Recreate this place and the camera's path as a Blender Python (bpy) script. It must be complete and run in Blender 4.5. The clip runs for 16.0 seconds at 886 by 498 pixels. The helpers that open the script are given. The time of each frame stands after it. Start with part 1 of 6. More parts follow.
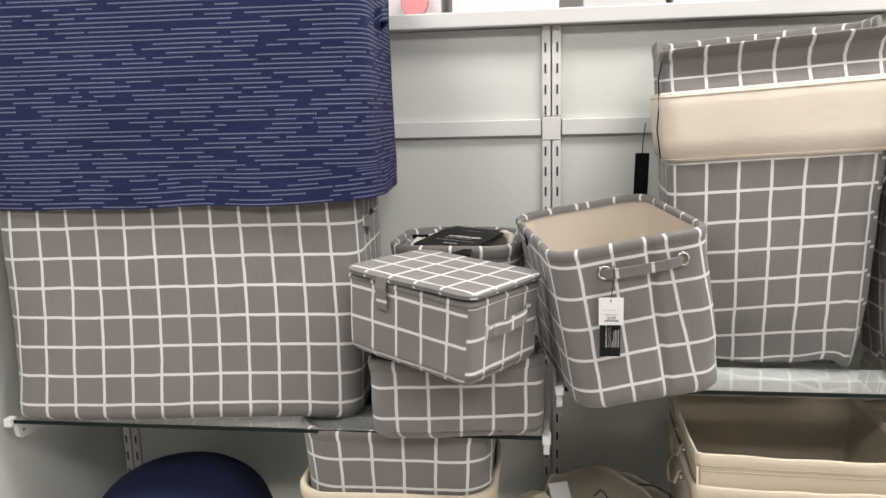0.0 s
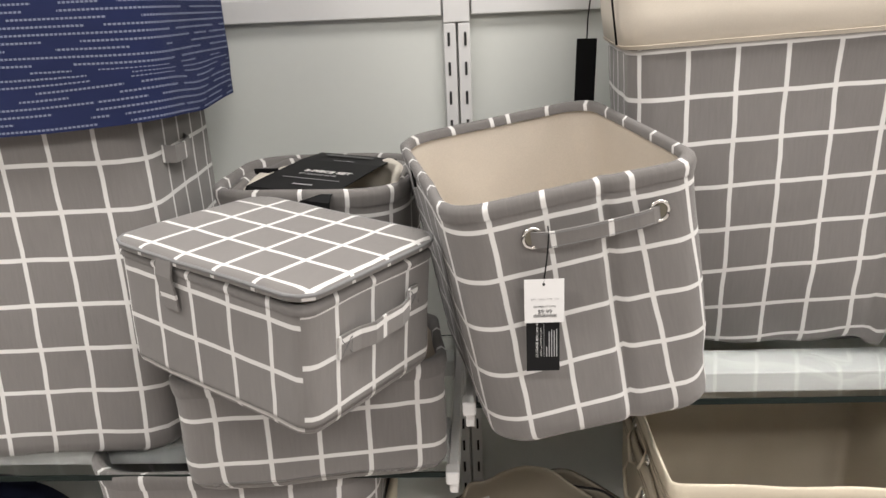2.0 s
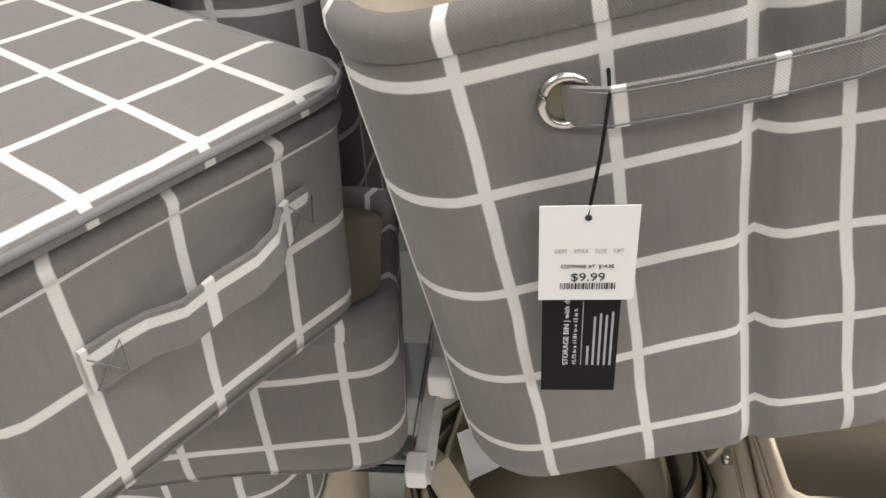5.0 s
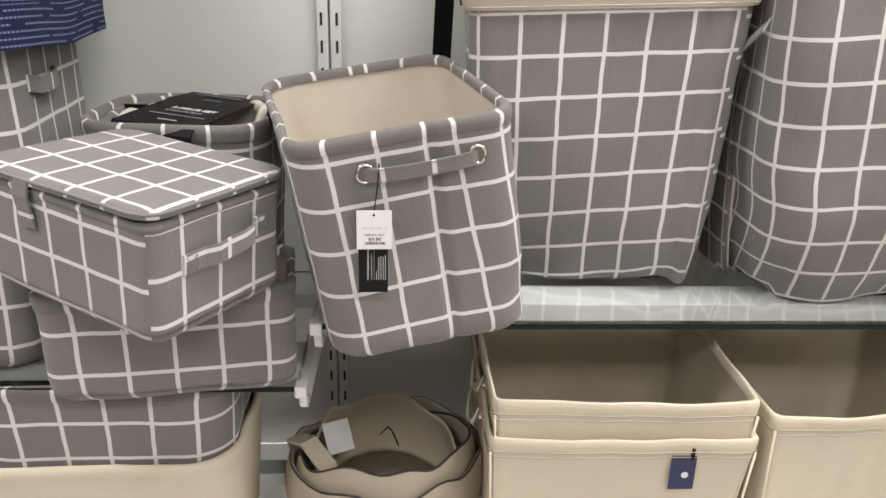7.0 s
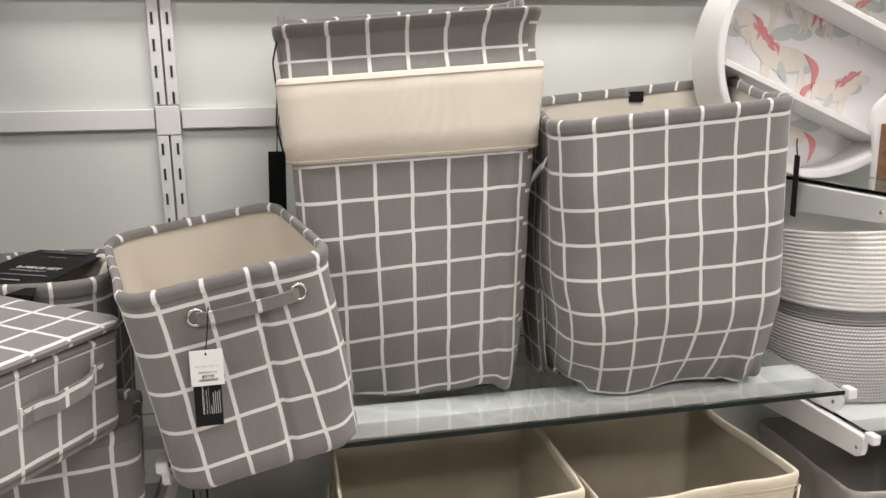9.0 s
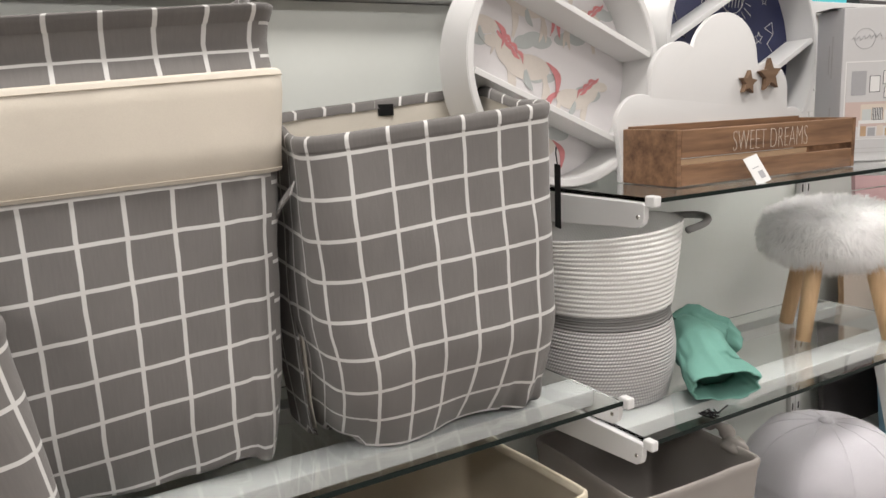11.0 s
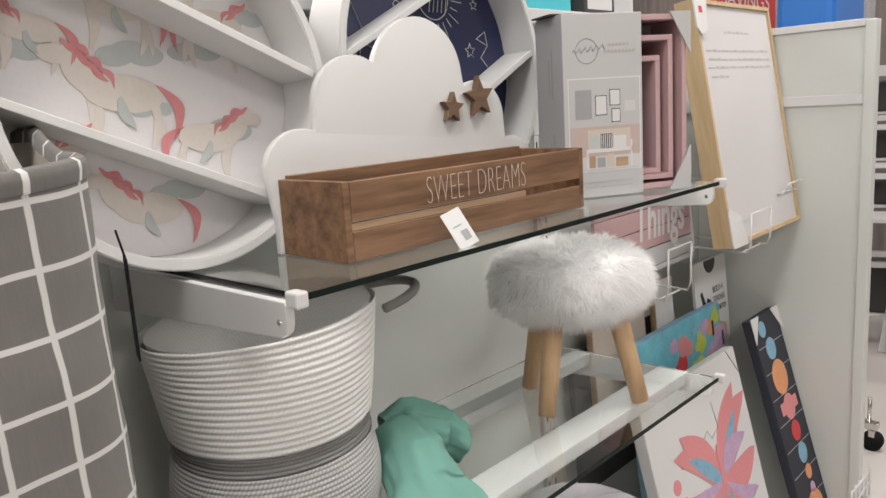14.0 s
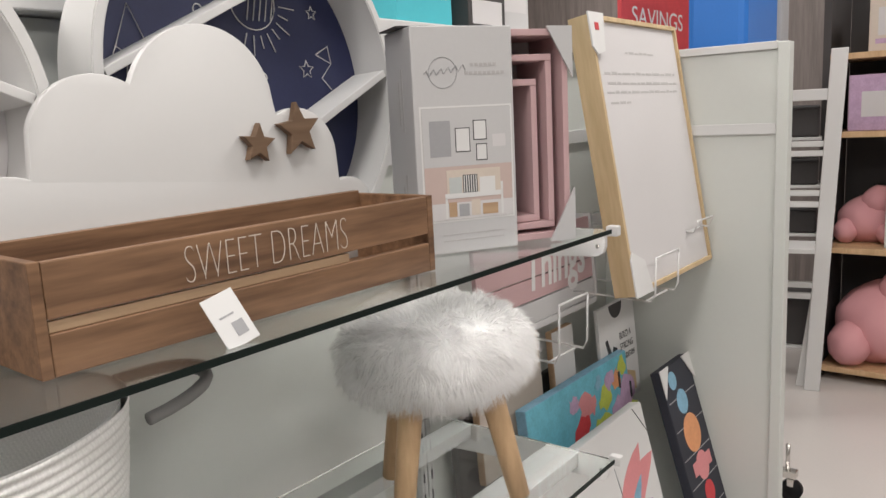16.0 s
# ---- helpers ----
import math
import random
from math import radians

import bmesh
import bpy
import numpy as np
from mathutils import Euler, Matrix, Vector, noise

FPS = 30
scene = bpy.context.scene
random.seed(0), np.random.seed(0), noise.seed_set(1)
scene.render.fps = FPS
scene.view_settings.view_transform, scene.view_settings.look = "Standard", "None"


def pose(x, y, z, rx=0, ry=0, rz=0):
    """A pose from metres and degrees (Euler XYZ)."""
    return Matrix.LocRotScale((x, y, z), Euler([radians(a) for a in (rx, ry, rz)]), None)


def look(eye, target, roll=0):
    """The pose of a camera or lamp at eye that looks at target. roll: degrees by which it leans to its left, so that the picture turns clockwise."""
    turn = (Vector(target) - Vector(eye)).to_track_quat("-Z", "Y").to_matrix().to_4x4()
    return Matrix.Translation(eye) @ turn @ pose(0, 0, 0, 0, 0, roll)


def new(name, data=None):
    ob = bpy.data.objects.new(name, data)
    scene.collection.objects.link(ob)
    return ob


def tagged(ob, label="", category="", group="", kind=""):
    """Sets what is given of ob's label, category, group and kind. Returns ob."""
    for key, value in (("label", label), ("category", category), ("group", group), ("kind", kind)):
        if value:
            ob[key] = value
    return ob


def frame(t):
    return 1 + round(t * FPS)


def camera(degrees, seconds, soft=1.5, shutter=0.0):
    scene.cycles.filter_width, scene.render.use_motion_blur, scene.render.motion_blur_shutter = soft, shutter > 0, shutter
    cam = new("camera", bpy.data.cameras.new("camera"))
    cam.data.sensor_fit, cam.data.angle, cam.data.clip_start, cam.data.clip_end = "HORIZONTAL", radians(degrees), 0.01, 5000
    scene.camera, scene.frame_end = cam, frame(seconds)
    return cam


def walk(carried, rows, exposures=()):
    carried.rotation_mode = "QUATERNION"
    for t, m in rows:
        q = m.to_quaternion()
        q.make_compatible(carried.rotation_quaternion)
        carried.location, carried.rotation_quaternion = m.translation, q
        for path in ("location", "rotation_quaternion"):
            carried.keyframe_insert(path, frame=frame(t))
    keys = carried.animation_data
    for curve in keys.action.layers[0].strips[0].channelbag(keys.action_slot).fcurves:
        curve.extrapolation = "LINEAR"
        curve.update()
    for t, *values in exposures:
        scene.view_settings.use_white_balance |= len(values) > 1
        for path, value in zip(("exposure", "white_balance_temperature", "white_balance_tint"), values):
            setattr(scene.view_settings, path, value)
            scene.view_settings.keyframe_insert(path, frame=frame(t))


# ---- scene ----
cam = camera(60.0, 16.0)
PATH = [
    (0, (-0.011, 0.019, 1.474), (-0.28, 1.969, 1.121), -1.5),
    (0.5, (0.058, 0.117, 1.477), (-0.172, 2.063, 1.081), -1.7),
    (1, (0.086, 0.227, 1.46), (-0.105, 2.161, 0.99), -1.9),
    (1.5, (0.071, 0.391, 1.441), (-0.087, 2.306, 0.885), -2.2),
    (2, (0.039, 0.594, 1.429), (-0.07, 2.496, 0.819), -2.5),
    (2.5, (0.03, 0.767, 1.395), (-0.045, 2.633, 0.678), -2.2),
    (3, (0.063, 0.956, 1.376), (-0.1, 2.76, 0.527), -3.3),
    (3.5, (0.087, 1.096, 1.334), (-0.146, 2.795, 0.305), -4.4),
    (4, (0.091, 1.154, 1.309), (-0.157, 2.774, 0.162), -4.9),
    (4.5, (0.077, 1.152, 1.299), (-0.18, 2.76, 0.139), -4.8),
    (6.8, (0.096, 0.533, 1.442), (0.184, 2.374, 0.664), 1.5),
    (7, (0.134, 0.48, 1.434), (0.248, 2.344, 0.72), 1.6),
    (7.5, (0.188, 0.384, 1.442), (0.354, 2.283, 0.838), 1.1),
    (8, (0.215, 0.334, 1.459), (0.433, 2.254, 0.943), 0.1),
    (8.2, (0.217, 0.319, 1.467), (0.457, 2.243, 0.974), -0.1),
    (10.3, (0.228, 0.465, 1.488), (1.034, 2.264, 1.148), -2.2),
    (10.5, (0.232, 0.486, 1.481), (1.104, 2.251, 1.13), -2.3),
    (11, (0.278, 0.534, 1.464), (1.279, 2.226, 1.093), -2.4),
    (11.5, (0.354, 0.592, 1.468), (1.448, 2.223, 1.09), -2.6),
    (12, (0.45, 0.636, 1.485), (1.615, 2.217, 1.109), -2.8),
    (12.5, (0.545, 0.649, 1.482), (1.774, 2.182, 1.109), -3.0),
    (13, (0.611, 0.664, 1.477), (1.903, 2.144, 1.102), -3.1),
    (13.5, (0.687, 0.717, 1.476), (2.049, 2.133, 1.104), -3.4),
    (14, (0.777, 0.785, 1.489), (2.206, 2.135, 1.121), -3.6),
    (14.5, (0.846, 0.852, 1.499), (2.335, 2.137, 1.137), -3.7),
    (15, (0.92, 0.872, 1.496), (2.449, 2.113, 1.144), -3.7),
    (15.5, (1.014, 0.872, 1.494), (2.562, 2.092, 1.153), -3.5),
    (16, (1.131, 0.868, 1.507), (2.677, 2.09, 1.168), -2.9),
]
EXPOSURES = [(0, 0.08), (2, 0.13), (2.5, 0.10), (3.5, -0.03), (4.5, -0.09), (7, 0.08), (8, 0.05), (10.5, -0.3), (12.5, -0.34), (14, -0.46), (16, -0.54)]
walk(cam, [(t, look(eye, target, roll)) for t, eye, target, roll in PATH], EXPOSURES)

# ---- world and light ----
world = bpy.data.worlds.new("store_world")
scene.world = world
world.use_nodes = True
world.node_tree.nodes["Background"].inputs[0].default_value = (0.9, 0.93, 1.0, 1)
world.node_tree.nodes["Background"].inputs[1].default_value = 0.05


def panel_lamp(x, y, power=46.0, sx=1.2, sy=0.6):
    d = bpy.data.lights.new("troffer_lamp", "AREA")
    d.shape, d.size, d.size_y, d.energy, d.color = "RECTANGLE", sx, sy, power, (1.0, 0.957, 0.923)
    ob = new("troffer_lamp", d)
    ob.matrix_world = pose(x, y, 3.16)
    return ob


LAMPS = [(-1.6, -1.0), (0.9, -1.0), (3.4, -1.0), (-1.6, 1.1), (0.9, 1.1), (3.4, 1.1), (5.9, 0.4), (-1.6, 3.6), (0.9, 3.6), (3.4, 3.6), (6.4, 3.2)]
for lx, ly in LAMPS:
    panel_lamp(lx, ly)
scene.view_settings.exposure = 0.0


# ---- materials ----
def nodes_of(name):
    m = bpy.data.materials.new(name)
    m.use_nodes = True
    return m, m.node_tree.nodes, m.node_tree.links, m.node_tree.nodes["Principled BSDF"]


def add(nt, kind, **kw):
    n = nt.new(kind)
    for k, v in kw.items():
        if k == "op":
            n.operation = v
        elif k == "dt":
            n.data_type = v
        elif k == "clamp":
            n.use_clamp = v
    return n


def math_node(nt, ln, op, a, b=None):
    n = add(nt, "ShaderNodeMath", op=op)
    for i, v in enumerate((a, b)):
        if v is None:
            continue
        if isinstance(v, (int, float)):
            n.inputs[i].default_value = v
        else:
            ln.new(v, n.inputs[i])
    return n.outputs[0]


def mixer(nt, ln, fac, a, b):
    n = add(nt, "ShaderNodeMix", dt="RGBA")
    for i, v in ((0, fac), (6, a), (7, b)):
        if isinstance(v, (int, float)):
            n.inputs[i].default_value = v
        elif isinstance(v, tuple):
            n.inputs[i].default_value = (*v, 1)
        else:
            ln.new(v, n.inputs[i])
    return n.outputs[2]


def noise_of(nt, ln, vec, scale, detail=3.0):
    n = add(nt, "ShaderNodeTexNoise")
    n.inputs["Scale"].default_value, n.inputs["Detail"].default_value = scale, detail
    ln.new(vec, n.inputs["Vector"])
    return n.outputs[0]


def bump_of(nt, ln, height, strength, dist, bsdf):
    n = add(nt, "ShaderNodeBump")
    n.inputs["Strength"].default_value, n.inputs["Distance"].default_value = strength, dist
    ln.new(height, n.inputs["Height"])
    ln.new(n.outputs[0], bsdf.inputs["Normal"])


def surface(name, col, rough=0.5, metal=0.0, fine=120.0, coarse=6.0, vary=0.08, bump=0.1, stretch=None, spec=0.5):
    """Painted, moulded or woven surface: two scales of tone variation and a fine relief."""
    m, nt, ln, b = nodes_of(name)
    vec = add(nt, "ShaderNodeTexCoord").outputs["Object"]
    if stretch:
        mp = add(nt, "ShaderNodeMapping")
        mp.inputs["Scale"].default_value = stretch
        ln.new(vec, mp.inputs["Vector"])
        vec = mp.outputs[0]
    f, c = noise_of(nt, ln, vec, fine), noise_of(nt, ln, vec, coarse)
    lo = tuple(max(0.0, x * (1 - vary * 1.6)) for x in col)
    hi = tuple(min(1.0, x * (1 + vary)) for x in col)
    tone = math_node(nt, ln, "ADD", math_node(nt, ln, "MULTIPLY", f, 0.4), math_node(nt, ln, "MULTIPLY", c, 0.6))
    ln.new(mixer(nt, ln, tone, lo, hi), b.inputs["Base Color"])
    b.inputs["Roughness"].default_value, b.inputs["Metallic"].default_value = rough, metal
    b.inputs["Specular IOR Level"].default_value = spec
    if bump:
        bump_of(nt, ln, f, bump, 0.002, b)
    return m


def weave_height(nt, ln, uv, pitch):
    sep = add(nt, "ShaderNodeSeparateXYZ")
    ln.new(uv, sep.inputs[0])
    k = 2 * math.pi / pitch
    a = math_node(nt, ln, "SINE", math_node(nt, ln, "MULTIPLY", sep.outputs[0], k))
    c = math_node(nt, ln, "SINE", math_node(nt, ln, "MULTIPLY", sep.outputs[1], k))
    return math_node(nt, ln, "MULTIPLY", a, c)


def grid_cloth(name, base, cell=0.0645, line=0.0062, white=(0.67, 0.66, 0.64)):
    """Canvas cloth printed with a white window-pane check, laid out along the cloth in metres."""
    m, nt, ln, b = nodes_of(name)
    uv = add(nt, "ShaderNodeUVMap").outputs[0]
    wob = add(nt, "ShaderNodeTexNoise")
    wob.inputs["Scale"].default_value = 16.0
    ln.new(uv, wob.inputs["Vector"])
    sub = add(nt, "ShaderNodeVectorMath", op="SUBTRACT")
    ln.new(wob.outputs["Color"], sub.inputs[0])
    sub.inputs[1].default_value = (0.5, 0.5, 0.5)
    scl = add(nt, "ShaderNodeVectorMath", op="SCALE")
    ln.new(sub.outputs[0], scl.inputs[0])
    scl.inputs["Scale"].default_value = 0.004
    sm = add(nt, "ShaderNodeVectorMath", op="ADD")
    ln.new(uv, sm.inputs[0])
    ln.new(scl.outputs[0], sm.inputs[1])
    sep = add(nt, "ShaderNodeSeparateXYZ")
    ln.new(sm.outputs[0], sep.inputs[0])
    masks = []
    for i in (0, 1):
        fr = math_node(nt, ln, "FRACT", math_node(nt, ln, "ADD", math_node(nt, ln, "DIVIDE", sep.outputs[i], cell), 0.5))
        d = math_node(nt, ln, "ABSOLUTE", math_node(nt, ln, "SUBTRACT", fr, 0.5))
        r = add(nt, "ShaderNodeMapRange")
        ln.new(d, r.inputs[0])
        r.inputs[1].default_value, r.inputs[2].default_value = line / cell / 2 * 1.15, line / cell / 2 * 0.85
        masks.append(r.outputs[0])
    mask = math_node(nt, ln, "MAXIMUM", masks[0], masks[1])
    fine = noise_of(nt, ln, uv, 700.0, 2.0)
    slub = add(nt, "ShaderNodeMapping")
    slub.inputs["Scale"].default_value = (300, 26, 1)
    ln.new(uv, slub.inputs["Vector"])
    slubs = noise_of(nt, ln, slub.outputs[0], 1.0, 2.0)
    coarse = noise_of(nt, ln, uv, 5.0, 3.0)
    tone = math_node(nt, ln, "ADD", math_node(nt, ln, "ADD", math_node(nt, ln, "MULTIPLY", fine, 0.3), math_node(nt, ln, "MULTIPLY", coarse, 0.4)), math_node(nt, ln, "MULTIPLY", slubs, 0.3))
    ground = mixer(nt, ln, tone, tuple(x * 0.66 for x in base), tuple(x * 1.34 for x in base))
    print_ = mixer(nt, ln, fine, tuple(x * 0.9 for x in white), white)
    ln.new(mixer(nt, ln, mask, ground, print_), b.inputs["Base Color"])
    b.inputs["Roughness"].default_value = 0.88
    b.inputs["Specular IOR Level"].default_value = 0.2
    b.inputs["Sheen Weight"].default_value = 0.15
    h = math_node(nt, ln, "ADD", weave_height(nt, ln, uv, 0.0016), math_node(nt, ln, "MULTIPLY", coarse, 2.0))
    bump_of(nt, ln, h, 0.25, 0.0006, b)
    return m


def plain_cloth(name, base, pitch=0.0016, vary=0.12, crease=0.4):
    m, nt, ln, b = nodes_of(name)
    uv = add(nt, "ShaderNodeUVMap").outputs[0]
    ob = add(nt, "ShaderNodeTexCoord").outputs["Object"]
    fine, coarse = noise_of(nt, ln, ob, 500.0, 2.0), noise_of(nt, ln, ob, 7.0, 4.0)
    tone = math_node(nt, ln, "ADD", math_node(nt, ln, "MULTIPLY", fine, 0.4), math_node(nt, ln, "MULTIPLY", coarse, 0.6))
    ln.new(mixer(nt, ln, tone, tuple(x * (1 - vary) for x in base), tuple(min(1, x * (1 + vary)) for x in base)), b.inputs["Base Color"])
    b.inputs["Roughness"].default_value = 0.9
    b.inputs["Specular IOR Level"].default_value = 0.2
    h = math_node(nt, ln, "ADD", weave_height(nt, ln, uv, pitch), math_node(nt, ln, "MULTIPLY", noise_of(nt, ln, ob, 22.0, 3.0), 8.0 * crease))
    bump_of(nt, ln, h, 0.3, 0.0008, b)
    return m


def dash_cloth(name):
    """Navy cloth with rows of short pale woven dashes."""
    m, nt, ln, b = nodes_of(name)
    uv = add(nt, "ShaderNodeUVMap").outputs[0]
    sep = add(nt, "ShaderNodeSeparateXYZ")
    ln.new(uv, sep.inputs[0])
    u, v = sep.outputs[0], sep.outputs[1]
    rows = math_node(nt, ln, "DIVIDE", v, 0.0092)
    row = math_node(nt, ln, "FLOOR", rows)
    d = math_node(nt, ln, "ABSOLUTE", math_node(nt, ln, "SUBTRACT", math_node(nt, ln, "FRACT", rows), 0.5))
    stripe = math_node(nt, ln, "LESS_THAN", d, 0.145)
    com = add(nt, "ShaderNodeCombineXYZ")
    ln.new(math_node(nt, ln, "MULTIPLY", u, 15.0), com.inputs[0])
    ln.new(math_node(nt, ln, "MULTIPLY", row, 7.31), com.inputs[1])
    dash = math_node(nt, ln, "GREATER_THAN", noise_of(nt, ln, com.outputs[0], 1.0, 0.0), 0.40)
    stitch = math_node(nt, ln, "GREATER_THAN", math_node(nt, ln, "FRACT", math_node(nt, ln, "DIVIDE", u, 0.0056)), 0.36)
    mask = math_node(nt, ln, "MULTIPLY", math_node(nt, ln, "MULTIPLY", stripe, dash), math_node(nt, ln, "ADD", math_node(nt, ln, "MULTIPLY", stitch, 0.75), 0.2))
    coarse = noise_of(nt, ln, uv, 9.0, 3.0)
    navy = mixer(nt, ln, coarse, (0.010, 0.015, 0.052), (0.018, 0.025, 0.080))
    ln.new(mixer(nt, ln, mask, navy, (0.18, 0.203, 0.28)), b.inputs["Base Color"])
    b.inputs["Roughness"].default_value = 0.9
    b.inputs["Specular IOR Level"].default_value = 0.2
    bump_of(nt, ln, math_node(nt, ln, "ADD", mask, weave_height(nt, ln, uv, 0.002)), 0.35, 0.001, b)
    return m


def rope_mat(name, base, knit=0.07):
    m, nt, ln, b = nodes_of(name)
    uv = add(nt, "ShaderNodeUVMap").outputs[0]
    sep = add(nt, "ShaderNodeSeparateXYZ")
    ln.new(uv, sep.inputs[0])
    twist = math_node(nt, ln, "SINE", math_node(nt, ln, "ADD", math_node(nt, ln, "MULTIPLY", sep.outputs[0], 900.0), math_node(nt, ln, "MULTIPLY", sep.outputs[1], 500.0)))
    fine = noise_of(nt, ln, uv, 400.0, 2.0)
    tone = math_node(nt, ln, "ADD", math_node(nt, ln, "MULTIPLY", twist, knit), fine)
    ln.new(mixer(nt, ln, tone, tuple(x * 0.75 for x in base), tuple(min(1, x * 1.12) for x in base)), b.inputs["Base Color"])
    b.inputs["Roughness"].default_value = 0.9
    b.inputs["Specular IOR Level"].default_value = 0.2
    bump_of(nt, ln, tone, 0.25, 0.001, b)
    return m


def wood(name, light, dark, stretch=(3, 40, 40), rough=0.55):
    m, nt, ln, b = nodes_of(name)
    vec = add(nt, "ShaderNodeTexCoord").outputs["Object"]
    mp = add(nt, "ShaderNodeMapping")
    mp.inputs["Scale"].default_value = stretch
    ln.new(vec, mp.inputs["Vector"])
    rnd = add(nt, "ShaderNodeObjectInfo").outputs["Random"]
    off = add(nt, "ShaderNodeCombineXYZ")
    for i in range(3):
        ln.new(math_node(nt, ln, "MULTIPLY", rnd, 13.0 + i), off.inputs[i])
    sm = add(nt, "ShaderNodeVectorMath", op="ADD")
    ln.new(mp.outputs[0], sm.inputs[0])
    ln.new(off.outputs[0], sm.inputs[1])
    g1, g2 = noise_of(nt, ln, sm.outputs[0], 1.0, 6.0), noise_of(nt, ln, sm.outputs[0], 4.0, 3.0)
    t = math_node(nt, ln, "ADD", math_node(nt, ln, "MULTIPLY", g1, 0.75), math_node(nt, ln, "MULTIPLY", g2, 0.25))
    r = add(nt, "ShaderNodeMapRange")
    ln.new(t, r.inputs[0])
    r.inputs[1].default_value, r.inputs[2].default_value = 0.32, 0.68
    ln.new(mixer(nt, ln, r.outputs[0], dark, light), b.inputs["Base Color"])
    b.inputs["Roughness"].default_value = rough
    bump_of(nt, ln, t, 0.2, 0.002, b)
    return m


def glass_mat(name, tint=(0.86, 0.93, 0.9)):
    m, nt, ln, b = nodes_of(name)
    b.inputs["Base Color"].default_value = (*tint, 1)
    b.inputs["Roughness"].default_value = 0.03
    b.inputs["Transmission Weight"].default_value = 1.0
    b.inputs["IOR"].default_value = 1.45
    return m


GRID = grid_cloth("grey_check_canvas", (0.182, 0.172, 0.164))
GRID_D = grid_cloth("grey_check_canvas_dark_hem", (0.155, 0.146, 0.139))
LINEN = plain_cloth("beige_lining", (0.51, 0.45, 0.37))
LINEN_W = plain_cloth("creased_beige_lining", (0.60, 0.54, 0.46), crease=1.6, vary=0.2)
# Beige lining with the shade of an eyelet hole put into its colour.
SHADOWED = surface("shadowed_lining", (0.16, 0.145, 0.11), 0.9, bump=0)
LINEN_L = plain_cloth("pale_lining", (0.60, 0.56, 0.49))
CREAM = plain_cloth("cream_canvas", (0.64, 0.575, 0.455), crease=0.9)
# Same cream canvas, darkened: the shade inside the bins is put into the colour.
CREAM_DIM = plain_cloth("cream_canvas_shaded", (0.48, 0.425, 0.335))
CUFF = plain_cloth("cream_cuff", (0.65, 0.595, 0.51), crease=0.3)
NAVY = dash_cloth("navy_dash_cloth")
NAVY_P = plain_cloth("navy_velvet", (0.012, 0.018, 0.05), crease=0.1)
TEAL = plain_cloth("teal_satin", (0.16, 0.34, 0.285), crease=2.0)
WHITE_P = plain_cloth("white_plush", (0.54, 0.525, 0.555), crease=1.2)
GREY_P = plain_cloth("grey_felt", (0.2, 0.2, 0.2))
ROPE_W = rope_mat("white_cotton_rope", (0.76, 0.75, 0.73))
ROPE_G = rope_mat("grey_cotton_rope", (0.46, 0.45, 0.445), 0.45)
ROPE_D = rope_mat("dark_grey_rope", (0.22, 0.215, 0.21))
PANEL = surface("wall_panel_paint", (0.645, 0.665, 0.63), 0.42, fine=60, coarse=1.3, vary=0.03, bump=0.05)
TRIM = surface("white_trim_paint", (0.67, 0.67, 0.66), 0.38, vary=0.03, bump=0.03)
METAL_W = surface("white_powder_coat", (0.69, 0.685, 0.675), 0.35, vary=0.03, bump=0.05)
# White coat dimmed to grey, so its colour offsets glare through the glass.
METAL_DIM = surface("dimmed_bar_coat", (0.42, 0.42, 0.415), 0.55, vary=0.05, bump=0.05)
# Near-black colour for the shade inside the upright slots.
SLOT = surface("slot_shade", (0.02, 0.02, 0.02), 0.8, bump=0)
GLASS = glass_mat("shelf_glass", (0.93, 0.965, 0.95))
EDGE = surface("glass_dark_edge", (0.008, 0.014, 0.012), 0.5, bump=0, spec=0.15)
FLOOR = surface("vinyl_floor", (0.60, 0.565, 0.54), 0.28, fine=90, coarse=2.0, vary=0.06, bump=0.02)
CEIL = surface("ceiling_paint", (0.7, 0.7, 0.69), 0.8, bump=0.1)
STOREWALL = surface("store_wall_paint", (0.62, 0.6, 0.58), 0.7, bump=0.05)
BLACK = surface("black_card", (0.006, 0.006, 0.0065), 0.6, bump=0.03, spec=0.2)
PAPER = surface("white_paper", (0.69, 0.685, 0.675), 0.6, vary=0.02, bump=0.02)
INK = surface("black_ink", (0.02, 0.02, 0.022), 0.6, bump=0)
INK_L = surface("grey_ink", (0.35, 0.35, 0.36), 0.6, bump=0)
INK_D = surface("charcoal_ink", (0.06, 0.06, 0.062), 0.5, bump=0)
STEEL = surface("polished_steel", (0.66, 0.64, 0.61), 0.24, 1.0, vary=0.05, bump=0.02)
WHITE = surface("white_lacquer", (0.66, 0.655, 0.645), 0.35, vary=0.02, bump=0.02)
WALNUT = wood("brown_stained_wood", (0.29, 0.16, 0.085), (0.11, 0.055, 0.028))
WALNUT_L = wood("pale_cut_wood", (0.52, 0.36, 0.22), (0.38, 0.25, 0.15))
BEECH = wood("pale_beech", (0.66, 0.45, 0.26), (0.5, 0.32, 0.17), (30, 30, 3))
PINE = wood("pine_frame", (0.62, 0.47, 0.28), (0.46, 0.33, 0.18), (25, 25, 3))
STARW = wood("brown_star_wood", (0.2, 0.125, 0.075), (0.12, 0.07, 0.04))
PINK = surface("pink_paint", (0.54, 0.36, 0.365), 0.5, vary=0.06)
PINKP = plain_cloth("pink_plush", (0.72, 0.36, 0.38), crease=1.0)
CARTON = surface("printed_carton", (0.54, 0.535, 0.535), 0.4, vary=0.03)
BLUSH = surface("blush_print", (0.55, 0.43, 0.39), 0.45, vary=0.05)
PALEINK = surface("pale_grey_ink", (0.47, 0.455, 0.45), 0.5, bump=0)
